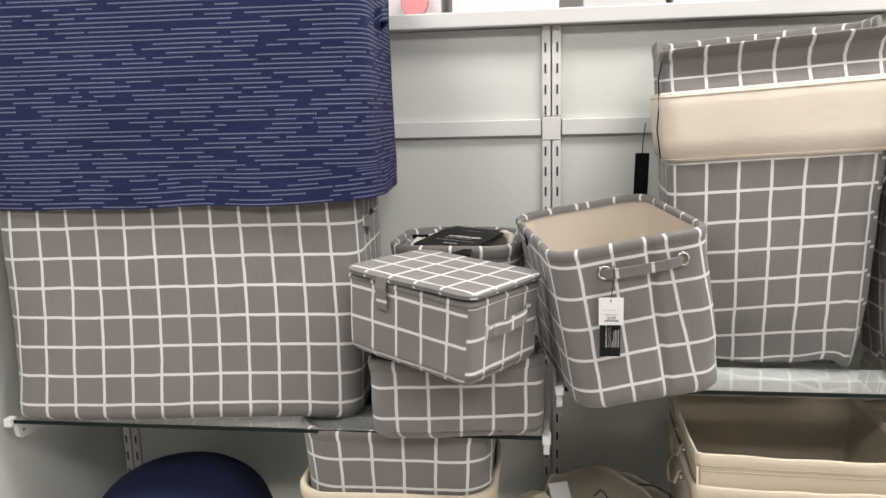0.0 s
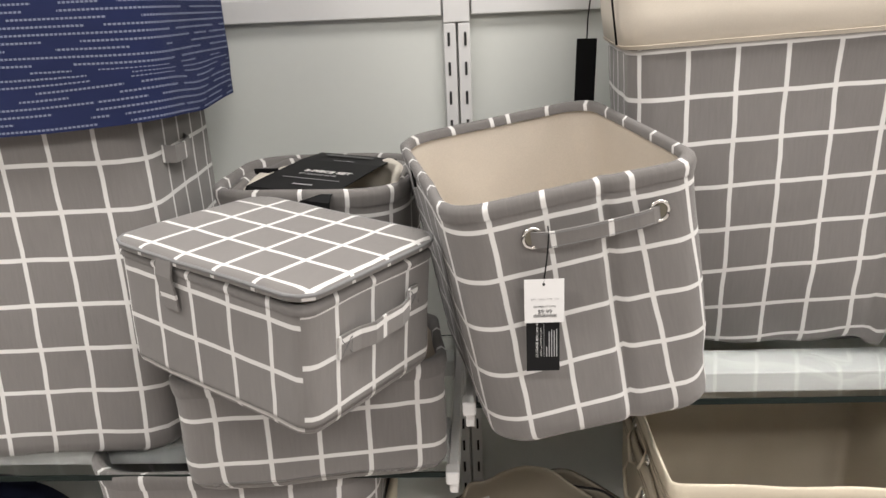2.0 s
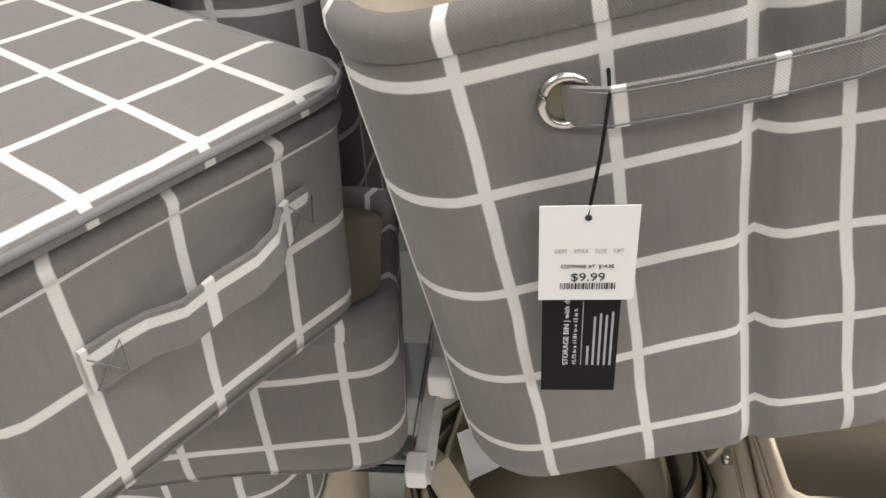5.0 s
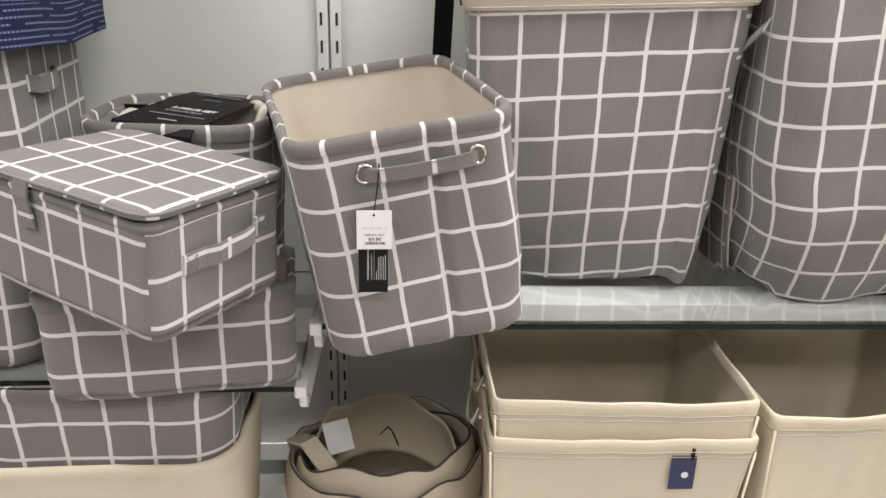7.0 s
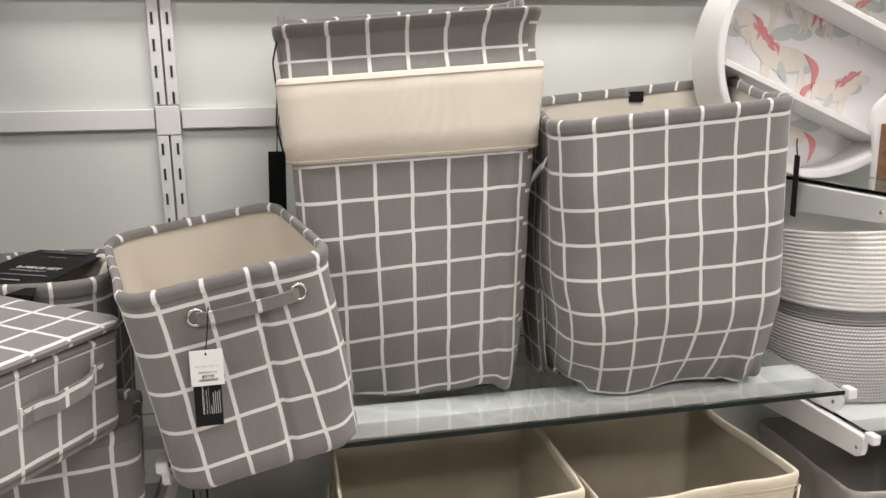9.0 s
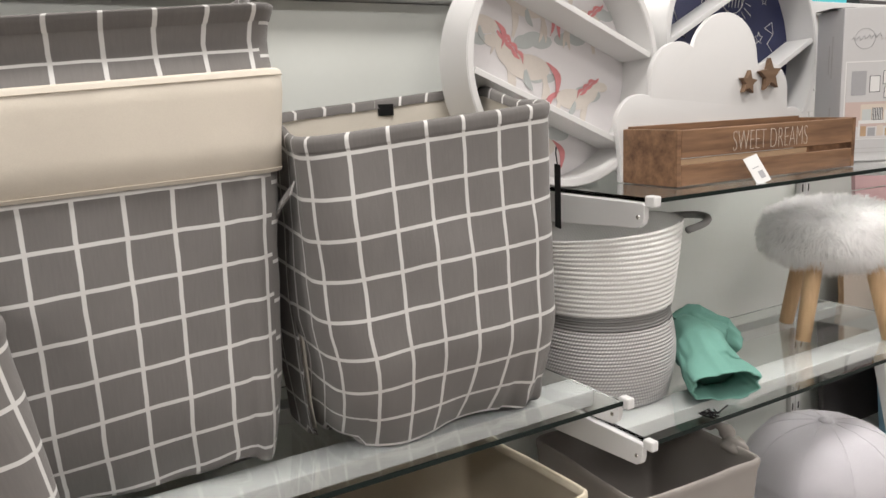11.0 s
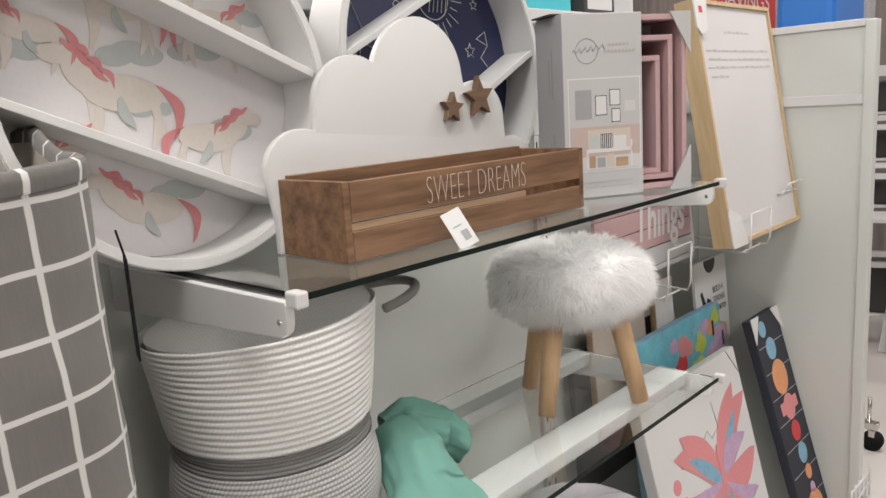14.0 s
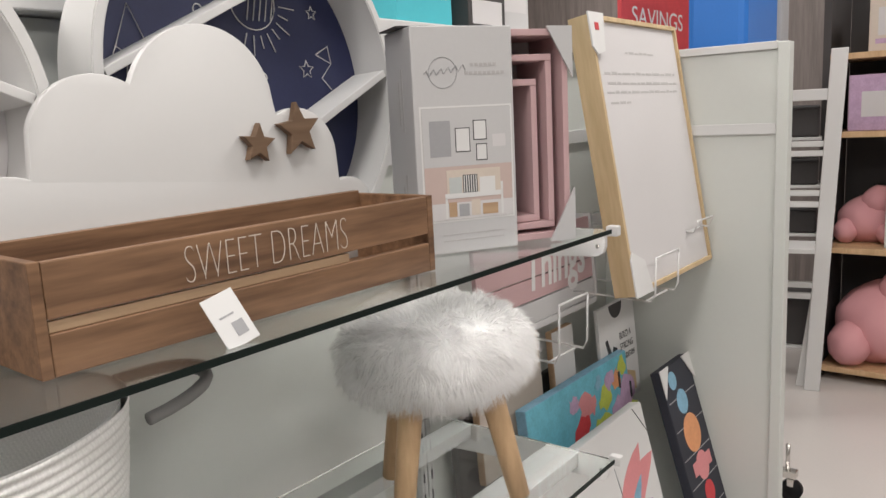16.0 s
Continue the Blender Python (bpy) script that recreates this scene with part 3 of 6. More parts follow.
lid_m = pose(-0.220, 1.467, 1.001, 0.0, 4.4, -31.8)
lidded = cloth_bin("lidded_storage_box", lid_m, (0.302, 0.222), (0.306, 0.228), 0.157, "grey check storage box with a loose lid, askew on another", "storage box",
                   r=0.020, wob=0.003, seed=5.5, phase=(-0.0194, -0.015), hem_h=0.008, cell=0.0605, lay=box_seam, n=128)


def lid_ring(w, d, z, r, n=64):
    pts, per = rounded_loop(w, d, r, n)
    return [Vector((x, y, z + 0.0025 * noise.noise(Vector((x * 9, y * 9, 1.0))) - 0.008 * (x / w) ** 2 + 0.010 * max(0.0, x / w + 0.1))) for x, y in pts], per


lid_rings, lus, lvs = [], [], []
for w, d, z, v in ((0.306, 0.232, 0.160, 0.0), (0.316, 0.240, 0.163, 0.005), (0.316, 0.240, 0.168, 0.014), (0.310, 0.234, 0.172, 0.02), (0.296, 0.22, 0.1735, 0.028)):
    rr, per = lid_ring(w, d, z, 0.03)
    lid_rings.append(rr)
    lus.append(per)
    lvs.append(v)
bm = bmesh.new()
uvl = bm.loops.layers.uv.new("UVMap")
vv = [[bm.verts.new(p) for p in r] for r in lid_rings]
for i in range(len(vv) - 1):
    for j in range(64):
        bm.faces.new((vv[i][j], vv[i + 1][j], vv[i + 1][(j + 1) % 64], vv[i][(j + 1) % 64])).smooth = True
bm.faces.new(vv[-1][::-1]).smooth = True
bm.faces.new(vv[0])
bmesh.ops.recalc_face_normals(bm, faces=list(bm.faces))
for f in bm.faces:
    for lo in f.loops:
        lo[uvl].uv = ((lo.vert.co.x * 0.976 - 0.0267) * 1.066, (lo.vert.co.y * 1.018 + 0.0441) * 1.066)
lid = part("lid", bm, GRID, lidded, "grey check lid with a bound edge")
edge_pts = [p + Vector((0, 0, 0.001)) for p in lid_rings[2]]
part("piping", tube(edge_pts, 0.0022, 6, closed=True), GREY_P, lid, "grey bound edge")
part("lid_tab", strap_curve([(-0.052, -0.120, 0.167), (-0.052, -0.123, 0.148), (-0.052, -0.118, 0.120), (-0.052, -0.116, 0.106)], (1, 0, 0), 0.026, 0.003, u0=0.02), GRID, lid, "cloth pull tab")
stitched_handle(lidded, [(0.1545, -0.066, 0.098), (0.1555, -0.048, 0.099), (0.158, -0.034, 0.100), (0.168, -0.020, 0.103), (0.168, 0.000, 0.106), (0.173, 0.020, 0.110), (0.170, 0.036, 0.112), (0.160, 0.048, 0.113), (0.1560, 0.058, 0.113), (0.1550, 0.072, 0.113)], 0)
for y0, z0 in ((-0.057, 0.0985), (0.064, 0.113)):
    part("stitching", tube([(0.158, y0 - 0.008, z0 - 0.010), (0.159, y0 + 0.008, z0 + 0.010), (0.158, y0 + 0.008, z0 - 0.010), (0.159, y0 - 0.008, z0 + 0.010)], 0.0005, 5), GREY_P, lidded, "crossed grey stitching")

# the bin underneath
cloth_bin("storage_bin", pose(-0.199, 1.5425, 0.8195, 0, 0, 8.5), (0.345, 0.165), (0.354, 0.172), 0.172, "squashed grey check canvas bin under a lidded box", r=0.03, wob=0.006, seed=9.2, phase=(0.005, -0.117), round_bottom=0.03)

# bin behind with a black card band
back_bin = cloth_bin("storage_bin", pose(-0.208, 1.756, 0.8195, 1.5, 0, -4), (0.255, 0.20), (0.292, 0.240), 0.369, "grey check nested bins wrapped with a black card sleeve", r=0.07, wob=0.004, seed=2.2,
                     inner=LINEN_L, phase=(0.0, 0.03), cell=0.0605)


def crumple(p, t):
    p = p.copy()
    p.z += t * (0.012 * noise.noise(Vector((p.x * 11, p.y * 11, 2.0))) + 0.006 * noise.noise(Vector((p.x * 30, p.y * 30, 5.0))))
    return p


inner2 = cloth_bin("storage_bin", pose(-0.208, 1.756, 0.836, 1.5, 0, -4), (0.222, 0.165), (0.262, 0.208), 0.345, "smaller grey check bin with crumpled lining nested in another", r=0.06, wob=0.012, seed=4.2, inner=LINEN_L, outer=LINEN_L,
                   cell=0.0605, shape=crumple)
inner3 = cloth_bin("storage_bin", pose(-0.200, 1.750, 0.853, 1.5, 0, -2), (0.185, 0.125), (0.225, 0.165), 0.330, "smallest beige lined bin of a nested set", r=0.05, wob=0.012, seed=6.2, inner=LINEN_L, outer=LINEN_L, hem=LINEN_L,
                   cell=0.0605, shape=crumple)
part("label_tab", box(-0.125, -0.085, 0.045, 0.048, 0.348, 0.366, 0.0006), BLACK, back_bin, "small black sewn label")
part("label_tab", box(0.1, 0.135, -0.062, -0.059, 0.344, 0.362, 0.0006), BLACK, back_bin, "small black sewn label")
card = thing("card_sleeve", pose(-0.203, 1.742, 1.190, 1.0, 3, -18), "black printed card sleeve wrapped round a bin set", "packaging")
part("band", strap_curve([(0, 0.124, -0.05), (0, 0.121, -0.012), (0, 0.115, 0.0005), (0, 0.05, 0.003), (0, -0.05, 0.0), (0, -0.108, -0.002), (0, -0.114, -0.012), (0, -0.117, -0.05)], (1, 0, 0), 0.138, 0.0014), BLACK, card)
flat_text("3-PIECE SET", 0.015, pose(-0.030, -0.012, 0.0021, 1, 0, 0), card, PAPER, width=0.078, thin=-0.0004)
flat_text("STORAGE BINS", 0.009, pose(-0.030, -0.028, 0.0018, 1, 0, 0), card, INK_L, width=0.062)
for y0, x0, x1, hh in ((0.085, -0.045, 0.04, 0.010), (0.058, -0.015, 0.02, 0.0012), (-0.048, -0.045, 0.05, 0.0012), (-0.08, -0.01, 0.022, 0.004)):
    part("fine_print", box(x0, x1, y0, y0 + hh, 0, 0.0005), INK_L if hh < 0.005 else INK_D, card).matrix_basis = pose(0, 0, 0.0034 if y0 > 0.03 else 0.0012, 0.5)

# bin on the lower shelf: grey check over cream
low = cloth_bin("storage_bin", pose(-0.34, 1.66, 0.402, 0, 0, 1), (0.40, 0.30), (0.435, 0.335), 0.275, "cream canvas bin holding a grey check bin", r=0.07, wob=0.004, seed=6.0, outer=CREAM, hem=CREAM, inner=LINEN)
cloth_bin("storage_bin", pose(-0.335, 1.66, 0.43, 0, 0, 1), (0.375, 0.28), (0.425, 0.318), 0.385, "grey check canvas bin nested in a cream one", r=0.07, wob=0.005, seed=7.7, inner=GREY_P, phase=(0.02, 0.0))

# navy pouf
def dome_cap(r, h, z):
    bm = bmesh.new()
    bmesh.ops.create_uvsphere(bm, u_segments=16, v_segments=8, radius=1.0)
    for v in bm.verts:
        v.co = Vector((v.co.x * r, v.co.y * r, z + v.co.z * h))
    return smooth(bm)


def dome(root, rx, ry, h, material, lobes=0, name="cushion"):
    rings, us, vs = [], [], []
    for i in range(18):
        q = i / 17
        a = q * math.pi / 2
        rr = math.cos(a) ** 0.75 if q < 1 else 0.001
        z = h * (0.25 + 0.75 * math.sin(a))
        ring = []
        for j in range(72):
            b = 2 * math.pi * j / 72
            k = 1 - (0.035 * abs(math.sin(b * lobes / 2)) ** 0.4 if lobes else 0) + (0.035 if lobes else 0) * 0.5
            k += 0.01 * noise.noise(Vector((math.cos(b) * 2, math.sin(b) * 2, q * 3)))
            ring.append(Vector((rx * rr * k * math.sin(b), ry * rr * k * math.cos(b), z)))
        rings.append(ring)
        us.append(2 * math.pi * rx)
        vs.append(z)
    rings.insert(0, [Vector((p.x * 0.94, p.y * 0.94, 0)) for p in rings[0]])
    us.insert(0, us[0])
    vs.insert(0, 0)
    bm = loft(rings, us, vs, cap_first=True, cap_last=True)
    return part(name, bm, material, root)


pf = thing("pouf", pose(-0.905, 1.67, 0.401), "round navy velvet pouf on the lower glass shelf", "pouf")
dome(pf, 0.225, 0.225, 0.235, NAVY_P)
part("piping", tube([(0.222 * math.cos(2 * math.pi * i / 48), 0.222 * math.sin(2 * math.pi * i / 48), 0.056) for i in range(48)], 0.004, 6, closed=True), NAVY_P, pf, "navy piping")
part("button", dome_cap(0.018, 0.008, 0.234), NAVY_P, pf, "covered top button")


# ---- second bay ----
def frame_matrix(o, u, v):
    u, v = Vector(u).normalized(), Vector(v)
    w = u.cross(v).normalized()
    v = w.cross(u)
    m = Matrix.Identity(4)
    for i, c in enumerate((u, v, w)):
        for k in range(3):
            m[k][i] = c[k]
    m.translation = Vector(o)
    return m


BH = 0.312
BW_, BD_ = 0.296, 0.345
bin_turn = pose(0, 0, 0, 5.6, -9.0, 7.0)
bin_m = Matrix.Translation(Vector((0.139, 1.409, 1.2335)) - bin_turn.to_3x3() @ Vector((0, -BD_ / 2, BH))) @ bin_turn


def bin_pinch(p, t):
    p = p.copy()
    p.y -= 0.029 * (1 - t)
    p.x -= 0.10 * (p.y + BD_ / 2)
    if p.y < 0:
        k = math.exp(-((p.x - 0.030) / 0.007) ** 2)
        p.y += 0.010 * k * (0.25 + 0.75 * math.sin(math.pi * (0.15 + 0.75 * t)))
        p.y += 0.007 * math.sin(min(1, t * 1.1) * math.pi) * math.exp(-((p.x - 0.03) / 0.08) ** 2)
        if p.x > 0.10 and t < 0.3:
            p.y += 0.012 * math.sin((0.3 - t) / 0.3 * math.pi) * math.exp(-((p.x - 0.135) / 0.02) ** 2)
    return p


def bin_tuck(u, v, mid):
    """Cloth taken in by the pleat, most at the rim."""
    return u - 0.0250 * min(1.0, max(0.0, v / BH)) * (1.0 if -0.3 < mid < -0.031 else 0.0), v


tb = cloth_bin("storage_bin", bin_m, (0.278, 0.33), (BW_, BD_), BH, "open grey check canvas bin with price tag, tipped over the edge", r=0.042, wob=0.003, seed=1.7,
               shape=bin_pinch, phase=(0.024, 0.017), hem_h=0.015, cell=0.0605, lay=bin_tuck, n=192, inner=LINEN_W)


def front_y(z):
    t = z / BH
    return -(0.33 + 0.015 * t) / 2 - 0.029 * (1 - t)


for gx in (-0.056, 0.087):
    gz = 0.267
    gy = front_y(gz) - 0.0035
    ring = [(gx + 0.0105 * math.cos(a), gy, gz + 0.0115 * math.sin(a)) for a in (2 * math.pi * i / 24 for i in range(24))]
    part("grommet", tube(ring, 0.0022, 10, closed=True), STEEL, tb, "polished steel eyelet")
    # No hole is cut: a dark disc gives the shade within the ring.
    part("eyelet_hole", prism(circle_pts(gx, gz, 0.009, 20), 0.001, m=pose(0, gy + 0.0006, 0)), SHADOWED, tb, "dark disc standing for the shaded eyelet hole")
fy = front_y(0.264)
part("handle", strap_curve([(-0.057, fy - 0.002, 0.265), (-0.051, fy - 0.007, 0.265), (-0.039, fy - 0.011, 0.264), (-0.009, fy - 0.013, 0.264), (0.026, fy - 0.012, 0.2635), (0.061, fy - 0.011, 0.264), (0.079, fy - 0.007, 0.264), (0.087, fy - 0.002, 0.264)], (0, 0, 1), 0.019, 0.0025, u0=0.040),
     GRID, tb, "grey check cloth strap handle")
for dz in (-0.0078, 0.0078):
    part("stitching", tube([(-0.049, fy - 0.0095, 0.265 + dz), (-0.039, fy - 0.0128, 0.264 + dz), (-0.009, fy - 0.0148, 0.264 + dz), (0.026, fy - 0.0138, 0.2635 + dz), (0.061, fy - 0.0128, 0.264 + dz), (0.077, fy - 0.009, 0.264 + dz)], 0.0004, 5), GREY_P, tb, "grey stitched seam")
part("label_tab", box(-0.172, -0.168, 0.03, 0.055, 0.282, 0.305, 0.0004), BLACK, tb, "small black sewn label")
# price tag on a cord, hanging plumb
tag_top = Vector((0.103, 1.3935, 1.180))
tg = thing("price_tag", Matrix.Translation(tag_top) @ pose(0, 0, 0, -3, 0, 2), "white price ticket over a black product tag on a cord", "price tag")
part("cord", tube([(0.006, 0.012, 0.012), (0.0055, -0.001, 0.006), (0.003, -0.003, -0.02), (-0.001, -0.0045, -0.0475)], 0.0009, 6), BLACK, tg, "black cord")
part("ticket", box(-0.0225, 0.0215, -0.0052, -0.0046, -0.0935, -0.043, 0.0002), PAPER, tg, "white paper price ticket")
part("product_tag", box(-0.0205, 0.0165, -0.0030, -0.0022, -0.152, -0.044, 0.0003), BLACK, tg, "black card product tag")
part("hole", prism(circle_pts(-0.001, -0.049, 0.0016, 12), 0.0002, m=pose(0, -0.0055, 0)), INK, tg)


def on_tag(x, z, turn=0):
    return pose(x, -0.0054, z, 90, 0, 0) @ pose(0, 0, 0, 0, 0, turn)


flat_text("DEPT    STYLE    TYPE    CAT", 0.0026, on_tag(-0.0155, -0.067), tg, INK_L, width=0.031, depth=0.0001)
flat_text("COMPARE AT  $14.00", 0.0028, on_tag(-0.0125, -0.0755), tg, INK, width=0.024, depth=0.0001)
flat_text("$9.99", 0.0062, on_tag(-0.008, -0.0825), tg, INK, width=0.0155, depth=0.0001)
rb = random.Random(4)
bx_, bars = -0.0125, None
while bx_ < 0.013:
    w = rb.choice((0.0003, 0.0005, 0.0009))
    bars = box(bx_, bx_ + w, -0.0054, -0.0052, -0.0872, -0.0838, bm=bars)
    bx_ += w + rb.choice((0.0003, 0.0005, 0.0006))
tagged(part("barcode", bars, INK, tg), "printed bar code", kind="stuff")


def on_card(x, z):
    return pose(x, -0.00305, z, 90, 0, 0) @ pose(0, 0, 0, 0, 0, 90)


flat_text("STORAGE BIN | with drawstring", 0.0036, on_card(-0.0075, -0.135), tg, PAPER, width=0.055, depth=0.0001)
flat_text("15.75 in x 11.81 in x 12 in h", 0.0026, on_card(-0.0035, -0.135), tg, PAPER, width=0.034, depth=0.0001)
part("fine_print", box(-0.0012, -0.0008, -0.0032, -0.0030, -0.135, -0.096), INK_L, tg)
for k, (ln_, x) in enumerate(((0.012, 0.0015), (0.03, 0.0043), (0.032, 0.0071), (0.031, 0.0099), (0.033, 0.0127))):
    part("fine_print", box(x, x + 0.0011, -0.0032, -0.0030, -0.135, -0.135 + ln_), INK_L, tg)


# tall laundry hampers
H1 = dict(w0=0.362, w1=0.447, d=0.30, h=0.70)


def h1_shape(p, t):
    p = p.copy()
    if p.y < 0:
        p.y += 0.035 * max(0.0, 1 - t / 0.22) ** 1.4 - 0.05 * p.x * max(0.0, 1 - t / 0.6)
    if t > 0.84 and p.y < 0:
        p.z -= 0.03 * (t - 0.84) / 0.16
        p.y += 0.03 * math.sin((t - 0.84) / 0.16 * math.pi)
    if t < 0.11:
        q = 1 - t / 0.11
        right = max(0.0, min(1.0, (p.x - 0.06) / 0.08)) if p.y < 0 else 0.0
        p.z += q * (0.004 + 0.004 * math.sin(p.x * 14 + 1) + 0.022 * right * math.sin(min(1.0, (p.x - 0.06) / 0.09) * math.pi) if right else 0.006)
        p.x += q * 0.010 * math.sin(p.y * 30)
        p.y += q * 0.008 * math.sin(p.x * 40)
    if p.x > 0.13 and p.y < 0:
        p.y += 0.006 * math.sin((p.x - 0.13) * 150) * (1 - t)
    p.z += 0.072 * p.x * t
    return p


def h1_lay(u, v, mid):
    lean = max(0.0, min(0.09, 0.3 * (0.44 - v)))
    return u, v + lean * max(-0.2, min(0.2, u)) + (0.012 if mid < -0.190 else 0.0)


h1 = cloth_bin("laundry_hamper", pose(0.447, 1.765, 0.9255, 0, 0, -3), (H1["w0"], H1["d"]), (H1["w1"], H1["d"]), H1["h"], "tall grey check laundry hamper with a cream turned-down cuff", "hamper", "tall check hampers",
               r=0.035, wob=0.006, seed=12.0, shape=h1_shape, inner=GRID_D, phase=(-0.0078, -0.017), hem_h=0.026, round_bottom=0.008, stretch_u=0.986, cell=0.0605, lay=h1_lay, n=128)


def h1_cuff_shape(p, t):
    p = p.copy()
    p.z += 0.072 * p.x * t
    return p


cr, cu_, cv = [], [], []
for t, ins in ((0.634, -0.002), (0.636, -0.006), (0.70, -0.008), (0.79, -0.010), (0.832, -0.009), (0.838, -0.004), (0.835, 0.004)):
    a, u_, v_ = bin_rings(H1["w0"], H1["d"], H1["w1"], H1["d"], H1["h"], 0.035, ins, 0.006, 12.0, h1_cuff_shape, [t], 128, round_bottom=0)
    cr.append(a[0])
    cu_.append(1.4)
    cv.append(t * H1["h"])
cuff = part("cuff", loft(cr, cu_, cv), CUFF, h1, "cream canvas turned-down cuff")
for t, ins in ((0.824, -0.0100), (0.642, -0.0070)):
    a, u_, v_ = bin_rings(H1["w0"], H1["d"], H1["w1"], H1["d"], H1["h"], 0.035, ins, 0.006, 12.0, h1_cuff_shape, [t], 128, round_bottom=0)
    part("stitching", tube(a[0], 0.0008, 5, closed=True), LINEN, cuff, "stitched cuff seam")
part("drawstring", tube([(-0.215, -0.10, 0.66), (-0.228, -0.12, 0.60), (-0.224, -0.11, 0.55), (-0.228, -0.12, 0.50), (-0.218, -0.10, 0.44)], 0.0016, 6), BLACK, h1, "black tag cord")
t1 = thing("product_tag", pose(0.208, 1.868, 1.306, 0, 2, 15), "black card product tag on a hamper cord", "tag")
part("card", box(-0.017, 0.017, -0.0012, 0.0012, -0.06, 0.06, 0.0005), BLACK, t1)
part("cord", tube([(0, 0, 0.055), (0.004, 0.01, 0.09), (0.012, 0.02, 0.13)], 0.0012, 6), BLACK, t1)


def h2_shape(p, t):
    p = p.copy()
    if p.y < 0:
        p.y += 0.085 * max(0.0, 1 - t / 0.34) ** 1.3
        p.y += 0.012 * max(0.0, 1 - t / 0.25) * math.sin(p.x * 26 + 0.6)
        p.x += 0.035 * max(0.0, 1 - t / 0.45) * max(0.0, -p.x / 0.21)
    else:
        p.y -= 0.05 * (1 - t)
    if t < 0.16:
        q = 1 - t / 0.16
        p.z += q * (0.004 + 0.004 * math.sin(p.x * 17) + (0.014 if p.x < -0.15 and p.y < 0 else 0))
        if p.x > 0.13:
            p.x += 0.008 * q * math.sin(p.z * 90)
    if p.x > 0.1 and p.y < 0 and t < 0.3:
        p.y += 0.010 * math.sin(p.x * 120) * (0.3 - t) / 0.3
    p.x += 0.18 * (p.y + 0.19) * t ** 2
    p.z += (0.03 + 0.055 * t) * p.x * min(1.0, t * 2.5) + 0.025 * t ** 4 * min(1.0, max(0.0, p.y / 0.13 + 0.3))
    p.x -= 0.05 * p.z
    return p


def h2_lay(u, v, mid):
    return u, v + 0.12 * max(0.0, -u - 0.10) * max(0.0, 1 - v / 0.2)


h2 = cloth_bin("laundry_hamper", pose(0.891, 1.688, 0.9255), (0.415, 0.385), (0.442, 0.385), 0.516, "open grey check laundry hamper with pale lining", "hamper", "tall check hampers",
               r=0.07, wob=0.007, seed=21.0, shape=h2_shape, inner=LINEN_L, phase=(0.024, -0.0075), hem_h=0.018, round_bottom=0.008, stretch_u=0.993, cell=0.0605, lay=h2_lay, n=128)
part("label_tab", box(0.045, 0.078, 0.178, 0.180, 0.521, 0.543, 0.0004), BLACK, h2, "small black sewn label")
part("side_loop", strap_curve([(-0.235, -0.10, 0.43), (-0.248, -0.09, 0.41), (-0.25, -0.06, 0.39), (-0.235, -0.03, 0.385)], (0.4, 0, 1), 0.02, 0.003), GRID, h2, "grey cloth side handle")
t2 = thing("product_tag", pose(1.120, 1.562, 1.30, 0, 0, 70), "black card product tag on a hamper side", "tag")
part("card", box(-0.013, 0.013, -0.0012, 0.0012, -0.055, 0.055, 0.0005), BLACK, t2)
part("cord", tube([(0, 0, 0.055), (-0.004, 0.004, 0.075), (-0.012, 0.006, 0.085)], 0.0012, 6), BLACK, t2)


# cream canvas bins on the lower shelf
def cream_bin(x, y, z, yaw, w, d, h, seed, label, sag=0.006):
    def slack(p, t):
        p = p.copy()
        q = 1 - min(1.0, abs(2 * p.x / w)) ** 2
        p.z += t ** 3 * (0.006 * noise.noise(Vector((p.x * 9, p.y * 9, seed))) - (sag * q if p.y < 0 else 0.0))
        p.y += 0.010 * math.sin(t * math.pi) * q * (1 if p.y < 0 else -1)
        p.y += 0.0022 * math.sin(p.x * 95 + seed) * (1 - t) * q
        return p

    b = cloth_bin("canvas_bin", pose(x, y, z, 0, 0, yaw), (w * 0.92, d * 0.92), (w, d), h, label, "storage bin", "cream canvas bins", r=0.010, wob=0.004, seed=seed, outer=CREAM, inner=CREAM_DIM, hem=CREAM, hem_h=0.024, thick=0.003, shape=slack, n=128)
    for t in (1 - 0.022 / h, 1 - 0.033 / h):
        ring = bin_rings(w * 0.92, d * 0.92, w, d, h, 0.010, -0.0032, 0.004, seed, slack, [t], 128, round_bottom=0)[0][0]
        part("stitching", tube(ring, 0.0009, 5, closed=True), CREAM_DIM, b, "stitched hem seam")
    for sx in (-1, 1):
        part("corner_piping", tube([(sx * (w * 0.5 - 0.002), -d * 0.5 - 0.002, h - 0.024), (sx * (w * 0.48), -d * 0.482 - 0.002, h * 0.5), (sx * (w * 0.462), -d * 0.462 - 0.002, 0.01)], 0.0022, 6), CREAM, b, "cream corner piping")
        for gy in (-0.055, 0.055):
            part("grommet", tube([(sx * (w * 0.5 - 0.004), gy, h - 0.05), (sx * (w * 0.5 + 0.005), gy, h - 0.05)], 0.009, 12), STEEL, b, "small steel eyelet")
        part("handle", tube([(sx * w * 0.505, -0.05, h - 0.04), (sx * (w * 0.505 + 0.012), -0.045, h - 0.07), (sx * (w * 0.505 + 0.016), 0, h - 0.09), (sx * (w * 0.505 + 0.012), 0.045, h - 0.07), (sx * w * 0.505, 0.05, h - 0.04)], 0.0035, 8), CREAM, b, "cream rope handle")
    return b


